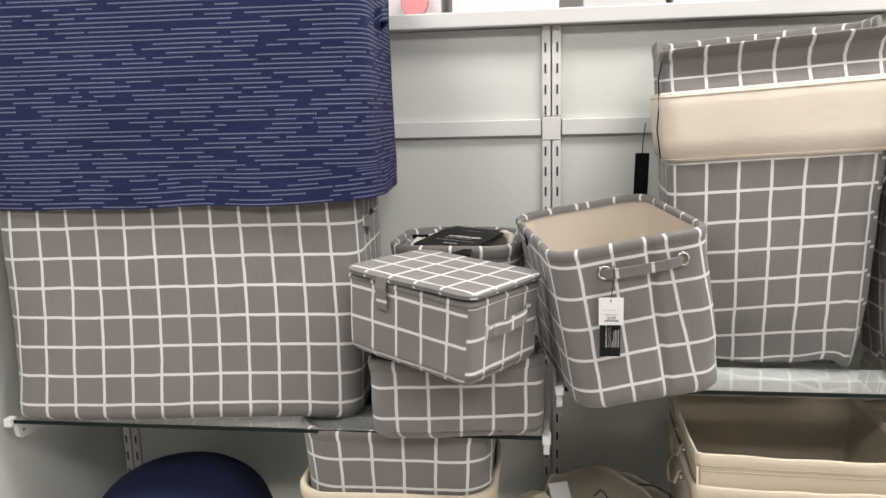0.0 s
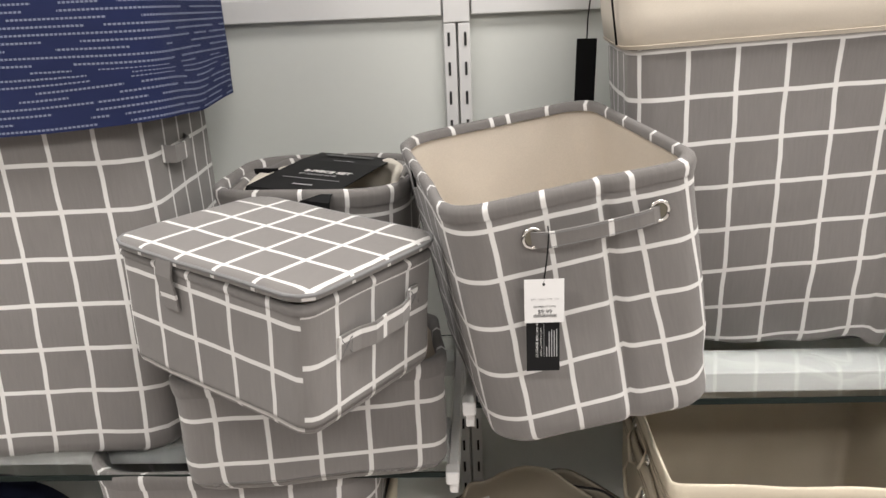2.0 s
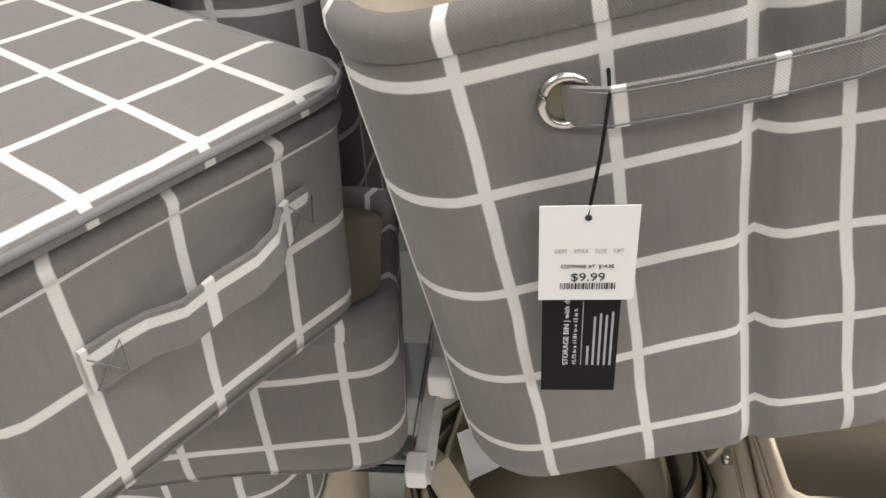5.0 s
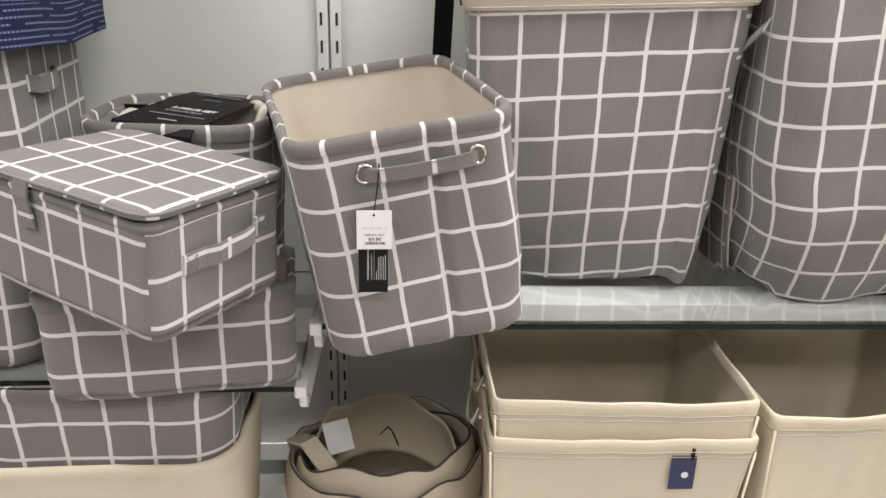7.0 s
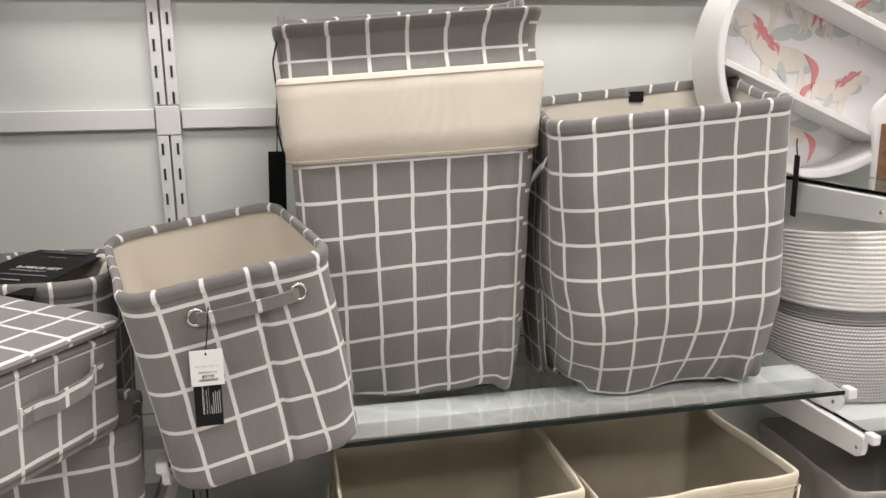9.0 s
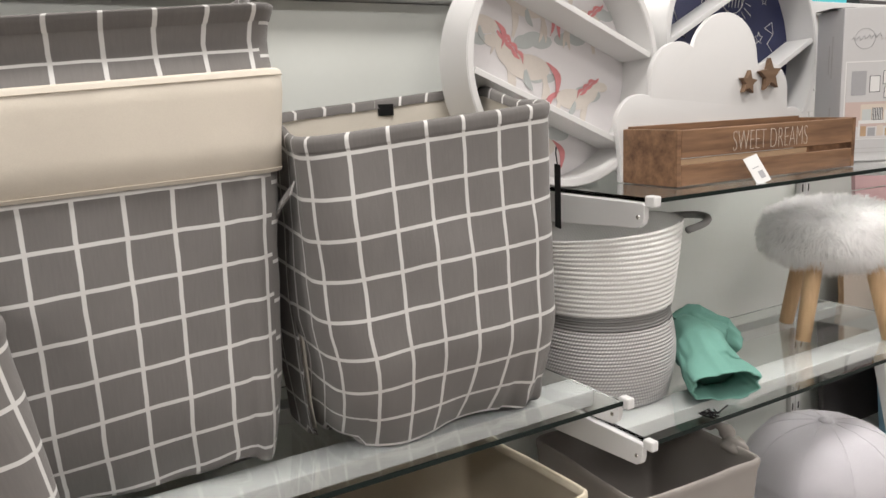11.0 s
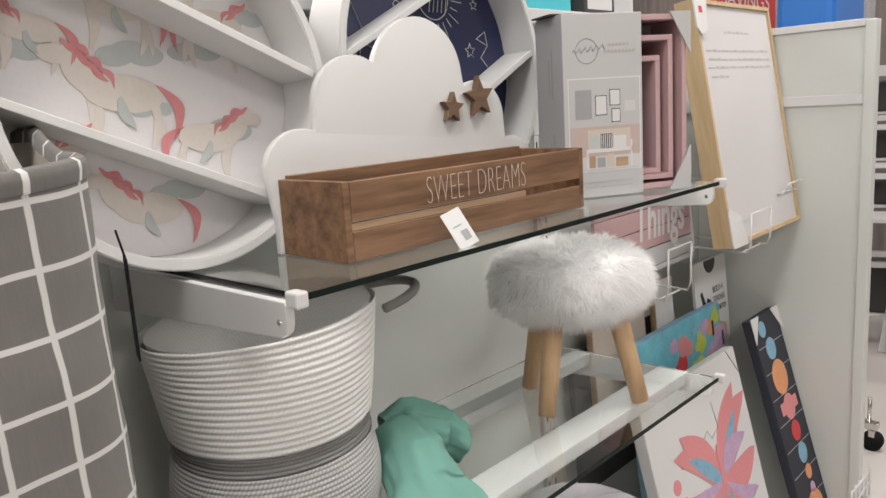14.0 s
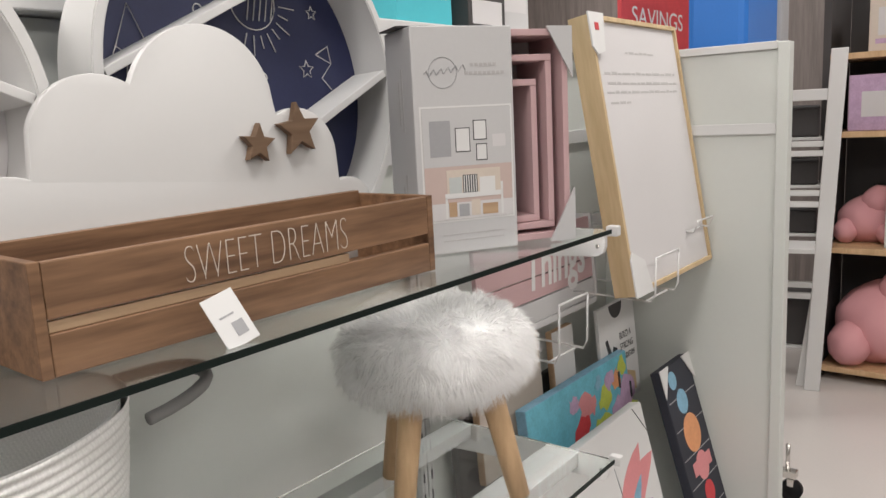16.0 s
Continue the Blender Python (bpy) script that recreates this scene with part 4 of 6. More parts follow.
cream_bin(0.50, 1.70, 0.402, -1, 0.435, 0.40, 0.318, 31.0, "cream canvas bin with another nested in it")
cream_bin(0.50, 1.70, 0.45, -1, 0.425, 0.39, 0.335, 32.0, "cream canvas bin nested in another")
cream_bin(0.943, 1.715, 0.402, 2.5, 0.415, 0.39, 0.348, 33.0, "cream canvas bin with rope handles")
ct = thing("product_tag", pose(0.60, 1.503, 0.66), "small navy product tag hooked on a cream bin", "tag")
part("card", box(-0.021, 0.021, -0.0015, 0.0, -0.04, 0.025, 0.0004), NAVYPR, ct)
part("hook", strap_curve([(0.004, -0.002, 0.05), (0.012, -0.003, 0.05), (0.012, -0.003, 0.02)], (0, 1, 0), 0.003, 0.006), BLACK, ct)
part("print_mark", prism(circle_pts(0.004, -0.012, 0.006, 16), 0.0004, m=pose(0, -0.002, 0)), PAPER, ct)


# slumped round cream basket
def slump(root, r, h, material, seed, z0=0.0, lean=0.0, cut=0.0):
    rings, us, vs = [], [], []
    for i in range(14):
        q = i / 13
        ring = []
        for j in range(64):
            b = 2 * math.pi * j / 64
            rr = r * (0.9 + 0.14 * math.sin(q * 2.4)) * (1 + 0.05 * noise.noise(Vector((math.cos(b) * 1.5, math.sin(b) * 1.5, q + seed))))
            z = z0 + h * q + q * (0.05 * math.cos(b) * lean + 0.03 * noise.noise(Vector((math.cos(b) * 2, math.sin(b) * 2, seed))))
            ring.append(Vector((rr * math.sin(b), rr * math.cos(b), z)))
        rings.append(ring)
        us.append(2 * math.pi * r)
        vs.append(h * q)
    inn = [[Vector((p.x * 0.95, p.y * 0.95, p.z + 0.006 * (1 - i / 13))) for p in ring] for i, ring in enumerate(rings)]
    allr = rings + [[Vector((p.x * 0.975, p.y * 0.975, p.z + 0.005)) for p in rings[-1]]] + inn[::-1]
    return loft(allr, us + [us[0]] * 15, vs + [h + 0.005] + vs[::-1], cap_first=True, cap_last=True)


rbk = thing("canvas_basket", pose(0.110, 1.735, 0.402, 0, 0, 20), "slumped round cream canvas baskets nested together", "basket")
# Basket walls take the darkened cream, outside as well as in.
part("basket_wall", slump(rbk, 0.186, 0.140, CREAM, 1.0, 0, -0.3), CREAM_DIM, rbk)
part("inner_basket", slump(rbk, 0.166, 0.135, CREAM, 5.0, 0.02, -0.8), CREAM_DIM, rbk, "second basket nested inside")
part("innermost_basket", slump(rbk, 0.140, 0.105, CREAM, 9.0, 0.035, 0.6), CREAM_DIM, rbk)
for r_, z_, sd in ((0.181, 0.142, 1.0), (0.160, 0.158, 5.0)):
    part("piping", tube([(r_ * (1 + 0.05 * noise.noise(Vector((math.cos(b_) * 1.5, math.sin(b_) * 1.5, 1 + sd)))) * math.sin(b_), r_ * (1 + 0.05 * noise.noise(Vector((math.cos(b_) * 1.5, math.sin(b_) * 1.5, 1 + sd)))) * math.cos(b_),
                          z_ + 0.05 * math.cos(b_) * (-0.3 if sd < 2 else -0.8) + 0.03 * noise.noise(Vector((math.cos(b_) * 2, math.sin(b_) * 2, sd)))) for b_ in (2 * math.pi * i / 64 for i in range(64))], 0.0028, 6, closed=True), DARKBOX, rbk, "dark brown rim binding")
part("handle", strap_curve([(-0.15, 0.08, 0.11), (-0.165, 0.05, 0.17), (-0.15, 0.0, 0.19), (-0.13, -0.06, 0.17), (-0.12, -0.09, 0.11)], (1, 0.4, 0), 0.035, 0.006), CREAM_DIM, rbk, "soft canvas loop handle")
part("care_label", box(-0.03, 0.03, -0.001, 0.001, -0.03, 0.03, 0.0005), PAPER, rbk, "white sewn care label").matrix_basis = pose(-0.085, 0.03, 0.165, -35, 10, 20)
part("cord", tube([(0.0, 0.03, 0.15), (0.012, 0.02, 0.17), (0.014, 0.0, 0.172), (0.02, -0.02, 0.15)], 0.0016, 6), BLACK, rbk, "black tag cord")


# ---- third bay ----
def rope_basket(m):
    root = thing("rope_basket", m, "white and grey coiled rope basket with a dark grey loop handle", "basket")
    sections = [("lower_wall", 0.0, 0.168, ROPE_G, 0.0072, "grey coiled rope"), ("band", 0.168, 0.198, ROPE_D, 0.006, "dark grey rope band"), ("upper_wall", 0.198, 0.368, ROPE_W, 0.0102, "white coiled rope")]

    def rad(z):
        if z < 0.183:
            return 0.150 + 0.013 * math.sin(max(0, z) / 0.183 * math.pi) + 0.001 * z / 0.183
        return 0.151 + 0.030 * ((z - 0.183) / 0.205) ** 0.8

    for name, z0, z1, mat_, pitch, lab in sections:
        rings, us, vs = [], [], []
        k = int(round((z1 - z0) / pitch))
        for c in range(k):
            for s in range(6):
                q = s / 6
                z = z0 + (c + q) * (z1 - z0) / k
                bulge = 0.0026 * math.sin(q * math.pi) * (1.15 if mat_ is ROPE_W else 0.8)
                r = rad(z) + bulge
                ring = []
                for j in range(72):
                    b = 2 * math.pi * j / 72
                    rr = r * (1 + 0.018 * noise.noise(Vector((math.cos(b) * 1.3, math.sin(b) * 1.3, z * 4))) * (1 + z * 2))
                    zz = z + (0.02 * math.sin(b - 0.6) * max(0, z - 0.3) / 0.1)
                    ring.append(Vector((rr * math.sin(b), rr * math.cos(b), zz)))
                rings.append(ring)
                us.append(2 * math.pi * 0.17)
                vs.append(z + bulge)
        part(name, loft(rings, us, vs, cap_first=(z0 == 0)), mat_, root, lab)
    inn, us, vs = [], [], []
    for i in range(12):
        z = 0.01 + i / 11 * 0.356
        inn.append([Vector(((rad(z) - 0.007) * math.sin(2 * math.pi * j / 72), (rad(z) - 0.007) * math.cos(2 * math.pi * j / 72), z + 0.02 * math.sin(2 * math.pi * j / 72 - 0.6) * max(0, z - 0.3) / 0.1)) for j in range(72)])
        us.append(1.05)
        vs.append(z)
    part("inside", loft(inn, us, vs, cap_first=True, flip=True), ROPE_W, root)
    loop = [(0.175 + 0.125 * math.sin(a), -0.02 + 0.075 * math.cos(a), 0.345 + 0.012 * math.sin(a)) for a in (math.pi * i / 14 for i in range(15))]
    part("handle", tube(loop, 0.0085, 8), ROPE_D, root, "dark grey rope loop handle")
    return root


rope_basket(pose(1.415, 1.785, 0.825, 0, 0, 0))

# crumpled teal bag
teal = thing("gift_bag", pose(1.592, 1.66, 0.825, 0, 0, 0), "crumpled teal satin drawstring bag lying on glass", "bag")


def cloth_tube(spine, widths, heights, seed, fold):
    """A slack cloth sleeve along a spine, its mouth open at the end."""
    rings, us, vs, s_ = [], [], [], 0.0
    sp = [Vector(p) for p in spine]
    k = 28
    for i in range(k):
        q = i / (k - 1) * (len(sp) - 1)
        j = min(int(q), len(sp) - 2)
        f = q - j
        f2 = f * f * (3 - 2 * f)
        c = sp[j].lerp(sp[j + 1], f2)
        w = widths[j] + (widths[j + 1] - widths[j]) * f2
        h = heights[j] + (heights[j + 1] - heights[j]) * f2
        t = (sp[j + 1] - sp[j]).normalized()
        side = Vector((t.y, -t.x, 0)).normalized()
        up = side.cross(t).normalized()
        if up.z < 0:
            up = -up
        ring = []
        for a in range(56):
            b = 2 * math.pi * a / 56
            e = 1 + fold * noise.noise(Vector((math.cos(b) * 1.6, math.sin(b) * 1.6, q * 1.4 + seed))) + 0.5 * fold * noise.noise(Vector((math.cos(b) * 5, math.sin(b) * 5, q * 0.8 + seed)))
            e += 0.05 * math.sin(b * 9 + seed) * (i / k) ** 3
            p = c + side * (w * e * math.cos(b)) + up * (h * e * math.sin(b))
            p.z = max(0.002, p.z)
            ring.append(p)
        rings.append(ring)
        us.append(0.4)
        vs.append(i * 0.01)
    inner = [[p.lerp(sum(r, Vector()) / 56, 0.06) for p in r] for r in rings[-7:]][::-1]
    return loft(rings + inner, us + [0.4] * 7, vs + vs[-7:][::-1], cap_first=True, cap_last=True)


part("bag_body", cloth_tube([(0.055, 0.10, 0.072), (0.045, 0.06, 0.086), (0.010, 0.0, 0.074), (-0.025, -0.06, 0.058), (-0.055, -0.125, 0.042)], [0.03, 0.060, 0.062, 0.066, 0.076], [0.03, 0.05, 0.048, 0.04, 0.036], 2.0, 0.2), TEAL, teal)
part("flap", cloth_tube([(0.035, 0.10, 0.10), (0.075, 0.085, 0.100), (0.13, 0.06, 0.075), (0.165, 0.035, 0.048)], [0.03, 0.05, 0.055, 0.046], [0.03, 0.042, 0.045, 0.036], 7.0, 0.34), TEAL, teal, "folded teal satin sleeve end")
rk = random.Random(8)
cordp = [(-0.135 + 0.018 * rk.uniform(-1, 1), -0.150 + 0.02 * rk.uniform(-1, 1), 0.006 + 0.012 * rk.random()) for _ in range(22)]
part("drawcord", tube([(-0.075, -0.145, 0.012), (-0.105, -0.148, 0.004)] + cordp, 0.0015, 6), BLACK, teal, "tangled black drawcord")

# faux fur stool
st = thing("fur_stool", pose(2.185, 1.73, 0.825, 0, 0, -33), "small round stool with white faux fur seat and beech legs", "stool")
bm = bmesh.new()
bmesh.ops.create_icosphere(bm, subdivisions=4, radius=1.0)
for v in bm.verts:
    d = v.co.copy()
    k = 1 + 0.05 * noise.noise(d * 2.2) + 0.025 * noise.noise(d * 7)
    v.co = Vector((0.168 * d.x, 0.168 * d.y, 0.082 * (abs(d.z) ** 0.75) * (1 if d.z > 0 else -1))) * k + Vector((0, 0, 0.268))
seat = part("seat", smooth(bm), SEATP, st, "white faux fur seat")
rf = random.Random(11)
fv, ff = [], []
for i in range(30000):
    d = Vector((rf.gauss(0, 1), rf.gauss(0, 1), rf.gauss(0, 1))).normalized()
    k = 1 + 0.05 * noise.noise(d * 2.2) + 0.025 * noise.noise(d * 7)
    p = Vector((0.168 * d.x, 0.168 * d.y, 0.082 * (abs(d.z) ** 0.75) * (1 if d.z > 0 else -1))) * k + Vector((0, 0, 0.268))
    clump = Vector((noise.noise(d * 5), noise.noise(d * 5 + Vector((9, 0, 0))), noise.noise(d * 5 + Vector((0, 9, 0)))))
    g = (Vector((d.x, d.y, d.z * 1.3)).normalized() * 0.75 + clump * 0.9 + Vector((0, 0, -0.35))).normalized()
    ln_ = rf.uniform(0.014, 0.034)
    s = g.cross(Vector((rf.gauss(0, 1), rf.gauss(0, 1), rf.gauss(0, 1)))).normalized() * 0.0005
    tip = p + g * ln_ + Vector((0, 0, -0.006))
    mid = p + g * ln_ * 0.55
    i0 = len(fv)
    fv += [p - s, p + s, mid + s * 0.8, mid - s * 0.8, tip]
    ff += [(i0, i0 + 1, i0 + 2, i0 + 3), (i0 + 3, i0 + 2, i0 + 4)]
fme = bpy.data.meshes.new("fur")
fme.from_pydata(fv, [], ff)
fur_mat, fnt, fln, fb = nodes_of("white_fur_fibre")
fb.inputs["Base Color"].default_value = (0.93, 0.925, 0.92, 1)
fb.inputs["Roughness"].default_value = 0.6
ftr = add(fnt, "ShaderNodeBsdfTranslucent")
ftr.inputs[0].default_value = (0.95, 0.945, 0.94, 1)
fmx = add(fnt, "ShaderNodeMixShader")
fmx.inputs[0].default_value = 0.5
fln.new(fb.outputs[0], fmx.inputs[1])
fln.new(ftr.outputs[0], fmx.inputs[2])
fln.new(fmx.outputs[0], fnt["Material Output"].inputs[0])
fme.materials.append(fur_mat)
fur = new("fur", fme)
fur.parent = seat
tagged(fur, "long white fur fibres", kind="stuff")
for ax, ay in ((-0.093, -0.093), (0.093, -0.093), (-0.07, 0.055)):
    part("leg", tube([(ax * 0.75, ay * 0.75, 0.22), (ax * 0.95, ay * 0.95, 0.12), (ax * 1.18, ay * 1.18, 0.0)], [0.0225, 0.021, 0.0185], 16), BEECH, st, "round pale beech leg")
part("apron", box(-0.085, 0.085, -0.085, 0.085, 0.20, 0.222, 0.004), GREY_P, st)


# round wall shelves
def moon_shelf(m, r, depth, back, dividers, label, name="round_wall_shelf"):
    root = thing(name, m, label, "wall shelf", "round wall shelves")
    outer, inner = circle_pts(0, 0, r, 96), circle_pts(0, 0, r - 0.016, 96)
    bm = bmesh.new()
    vo = [[bm.verts.new((x, y, z)) for x, z in pts] for pts, y in ((outer, 0), (outer, depth), (inner, depth), (inner, 0))]
    for i in range(4):
        a, c = vo[i], vo[(i + 1) % 4]
        for j in range(96):
            bm.faces.new((a[j], a[(j + 1) % 96], c[(j + 1) % 96], c[j]))
    bmesh.ops.recalc_face_normals(bm, faces=list(bm.faces))
    ring_edges = [e for e in bm.edges if abs(e.verts[0].co.y - e.verts[1].co.y) < 1e-6 and abs(math.hypot(e.verts[0].co.x, e.verts[0].co.z) - math.hypot(e.verts[1].co.x, e.verts[1].co.z)) < 1e-5]
    bmesh.ops.bevel(bm, geom=ring_edges, offset=0.002, segments=2, affect="EDGES")
    part("frame", smooth(bm), WHITE, root, "white lacquered round frame").data.set_sharp_from_angle(angle=radians(35))
    part("back_panel", prism(circle_pts(0, 0, r - 0.0165, 96), 0.005, m=pose(0, depth - 0.008, 0)), back, root, "printed paper back panel")
    for dist, tilt, a, c in dividers:
        part("divider", box(a, c, 0.004, depth - 0.009, -0.006, 0.006, 0.0012), WHITE, root, "white divider shelf").matrix_basis = pose(0, 0, 0, 0, -tilt, 0) @ pose(0, 0, dist)
    return root


def disc(root, pts, y, material, name="print_motif"):
    return part(name, prism(pts, 0.0006, m=pose(0, y, 0)), material, root)


def leaf_shape(x, z, length, width, ang, bend=0.3, n=9):
    """A curved tapering stroke."""
    pts_a, pts_b = [], []
    for i in range(n):
        q = i / (n - 1)
        a = radians(ang) + bend * (q - 0.5) * 2
        cx = x + length * q * math.cos(radians(ang)) - bend * length * 0.5 * math.sin(q * math.pi) * math.sin(radians(ang))
        cz = z + length * q * math.sin(radians(ang)) + bend * length * 0.5 * math.sin(q * math.pi) * math.cos(radians(ang))
        h = width / 2 * math.sin(min(1, q * 0.9 + 0.1) * math.pi) ** 0.7
        pts_a.append((cx - h * math.sin(a), cz + h * math.cos(a)))
        pts_b.append((cx + h * math.sin(a), cz - h * math.cos(a)))
    return pts_a + pts_b[::-1]


MR = 0.246
moon = moon_shelf(pose(1.3125, 1.752, 1.287 + MR, -3, 0, 0), MR, 0.10, MOONPR,
                  [(0.105, -23.5, -0.202, 0.202), (-0.098, -23.5, -0.204, 0.204)], "white round wall shelf with pale pony print back, leaning")
yb = 0.10 - 0.0095


def pony(root, x, z, s, flip=1, tilt=-8):
    """A plain animal-like print: pale rounded shapes with coral strokes."""
    c, sn = math.cos(radians(tilt)), math.sin(radians(tilt))
    lvl = [0]

    def tr(pts, material):
        q = [(x + s * (flip * px * c - pz * sn), z + s * (flip * px * sn + pz * c)) for px, pz in (pts if flip > 0 else pts[::-1])]
        if max(math.hypot(*p) for p in q) < MR - 0.02:
            lvl[0] += 1
            disc(root, q, yb - 0.0001 * lvl[0], material)
    for lx, la, mm in ((-0.040, -84, PONYPR), (-0.028, -100, PONYPR), (0.036, -72, PONYPR), (0.044, -98, PONYPR)):
        tr(leaf_shape(lx, -0.010, 0.062, 0.012, la, 0.15, 12), mm)
    tr(circle_pts(0.002, 0, 0.050, 28, 0.023), PONYPR)
    tr(leaf_shape(-0.030, -0.004, 0.066, 0.030, 128, 0.12, 12), PONYPR)
    tr(circle_pts(-0.078, 0.036, 0.020, 18, 0.011), PONYPR)
    for i in range(6):
        tr(leaf_shape(-0.070 + 0.008 * i, 0.054 - 0.0055 * i, 0.030, 0.0075, -28 - 4 * i, 0.5 if i % 2 else -0.2, 12), CORAL)
    for i, (ang, bend, l) in enumerate(((-66, 0.5, 0.066), (-72, 0.5, 0.070))):
        tr(leaf_shape(0.044, 0.014, l, 0.0125, ang, bend, 14), CORAL)
    tr(leaf_shape(-0.004, -0.006, 0.04, 0.014, -60, -0.2, 12), GREYPR)


for x, z, s, f in ((-0.040, 0.004, 1.15, 1), (0.082, -0.066, 0.95, -1), (-0.027, -0.158, 1.0, 1), (0.12, 0.10, 0.95, -1), (-0.03, 0.125, 0.95, 1), (0.065, 0.175, 0.8, -1), (-0.15, -0.07, 0.8, -1), (-0.15, 0.09, 0.8, 1)):
    pony(moon, x, z, s, f)
for x, z, w in ((-0.02, 0.055, 0.045), (0.08, 0.06, 0.04), (0.11, -0.06, 0.045), (-0.17, 0.06, 0.035), (0.02, -0.14, 0.04), (-0.16, -0.1, 0.03), (0.17, 0.11, 0.035), (-0.05, 0.21, 0.05), (0.0, -0.02, 0.03)):
    for k, (dx, dz) in enumerate(((-0.5, 0), (0, 0.15), (0.5, 0))):
        disc(moon, circle_pts(x + dx * w, z + dz * w, w * 0.6, 18, w * 0.32), yb + 0.0003 + 0.0001 * k, GREYPR)

navy = moon_shelf(pose(1.915, 1.80, 1.287 + 0.282, -3, 0, 0), 0.282, 0.09, NAVYPR, [(0.128, 26, -0.230, 0.230), (-0.096, 26, -0.243, 0.243)], "white round wall shelf with navy rocket and star print back")


def line_motif(root, pts, y, th=0.0022, closed=False, name="print_line"):
    return part(name, tube([(x, y, z) for x, z in pts], th * 0.5, 5, closed=closed), PAPER, root)


def star_pts(x, z, r, k=0.45, rot=90):
    return [(x + (r if i % 2 == 0 else r * k) * math.cos(radians(rot + 36 * i)), z + (r if i % 2 == 0 else r * k) * math.sin(radians(rot + 36 * i))) for i in range(10)]


yb = 0.09 - 0.0095
for x, z, r in ((0.146, 0.034, 0.016), (-0.02, 0.2, 0.01), (0.17, 0.13, 0.012), (-0.16, 0.15, 0.01)):
    line_motif(navy, star_pts(x, z, r), yb, closed=True)
for x, z, r in ((-0.06, 0.12, 0.008), (0.19, -0.03, 0.008), (0.06, 0.215, 0.008), (-0.12, 0.19, 0.007), (0.05, 0.02, 0.007)):
    line_motif(navy, circle_pts(x, z, r, 14), yb, closed=True)
line_motif(navy, circle_pts(0.045, 0.14, 0.045, 24), yb, closed=True)
for i in range(14):
    a = radians(-110 + 15 * i)
    line_motif(navy, [(0.045 + 0.054 * math.cos(a), 0.14 + 0.054 * math.sin(a)), (0.045 + (0.075 + 0.012 * (i % 2)) * math.cos(a), 0.14 + (0.075 + 0.012 * (i % 2)) * math.sin(a))], yb)
for i in range(5):
    line_motif(navy, [(0.03 + 0.012 * i, 0.11), (0.045 + 0.012 * i, 0.17)], yb)
line_motif(navy, [(-0.2, 0.06), (-0.175, 0.12), (-0.15, 0.06), (-0.175, 0.045)], yb, closed=True)
line_motif(navy, [(-0.2, 0.06), (-0.215, 0.03), (-0.19, 0.05)], yb)
line_motif(navy, [(-0.15, 0.06), (-0.13, 0.035), (-0.16, 0.05)], yb)
line_motif(navy, [(-0.185, 0.045), (-0.19, 0.01), (-0.177, 0.03), (-0.17, 0.005), (-0.163, 0.045)], yb)
line_motif(navy, circle_pts(-0.07, 0.17, 0.03, 20), yb, closed=True)
line_motif(navy, circle_pts(-0.07, 0.17, 0.046, 20, 0.012), yb, closed=True)
line_motif(navy, [(0.17, 0.06), (0.205, 0.045), (0.18, 0.02), (0.2, 0.0)], yb)
line_motif(navy, [(0.17, 0.06), (0.2, 0.075), (0.205, 0.045)], yb)

# wooden crate shelf with a cloud back
cr_m = pose(1.430, 1.579, 1.2855, 0, 0, -1.3)
CW, CD, CH = 0.565, 0.150, 0.110
crate = thing("cloud_shelf", cr_m, "brown wooden crate shelf with white cloud back and lettering", "shelf")
for nm, z0, z1 in (("front_board", 0.0, 0.042), ("front_board", 0.055, CH)):
    part(nm, box(0.012, CW - 0.0125, 0.0, 0.011, z0 + 0.0005, z1, 0.0015), WALNUT, crate, "brown stained board")
# Added pale strip: lit wood in the gap, cut short where it darkens.
part("slat", box(0.0125, CW * 0.70, 0.0025, 0.0105, 0.0425, 0.0535, 0.0008), WALNUT_L, crate, "pale strip for the lit wood seen in the gap")
part("side_board", box(0.0, 0.0115, 0.0, CD, 0.0, CH + 0.001, 0.0012), WALNUT, crate)
part("side_board", box(CW - 0.012, CW, 0.0, CD, 0.0, CH + 0.001, 0.0012), WALNUT, crate)
part("bottom_board", box(0.0125, CW - 0.0125, 0.0165, CD - 0.002, 0.001, 0.011), WALNUT, crate)
part("back_rail", box(0.0125, CW - 0.0125, CD - 0.013, CD - 0.001, CH - 0.035, CH + 0.006, 0.001), WALNUT, crate)
LOBES = ((0.050, 0.112, 0.070), (0.160, 0.208, 0.082), (0.306, 0.246, 0.107), (0.452, 0.172, 0.073), (0.545, 0.088, 0.05))
outline = []
for i in range(161):
    x = -0.018 + (CW + 0.045) * i / 160
    z = max([0.085] + [cz + math.sqrt(max(0, r * r - (x - cx) ** 2)) if abs(x - cx) < r else 0 for cx, cz, r in LOBES])
    outline.append((x, z))
outline = [(-0.004, 0.0005)] + [(-0.004, 0.05)] + outline + [(CW + 0.004, 0.05), (CW + 0.004, 0.0005)]
part("cloud_back", prism(outline[::-1], 0.014, 0.002, m=pose(0, CD + 0.001, 0)), WHITE, crate, "white cloud-shaped back board").data.set_sharp_from_angle(angle=radians(40))
for x, z, r, rot in ((0.374, 0.198, 0.028, 84), (0.447, 0.214, 0.039, 95)):
    part("star", prism(star_pts(x, z, r, 0.45, rot), 0.012, 0.001, m=pose(0, CD - 0.0115, 0)), STARW, crate, "brown wooden star")
flat_text("SWEET DREAMS", 0.062, pose(0.155, -0.0004, 0.0600, 90, 0, 0), crate, CREAMPR, width=0.236, depth=0.0003, thin=0.0021)
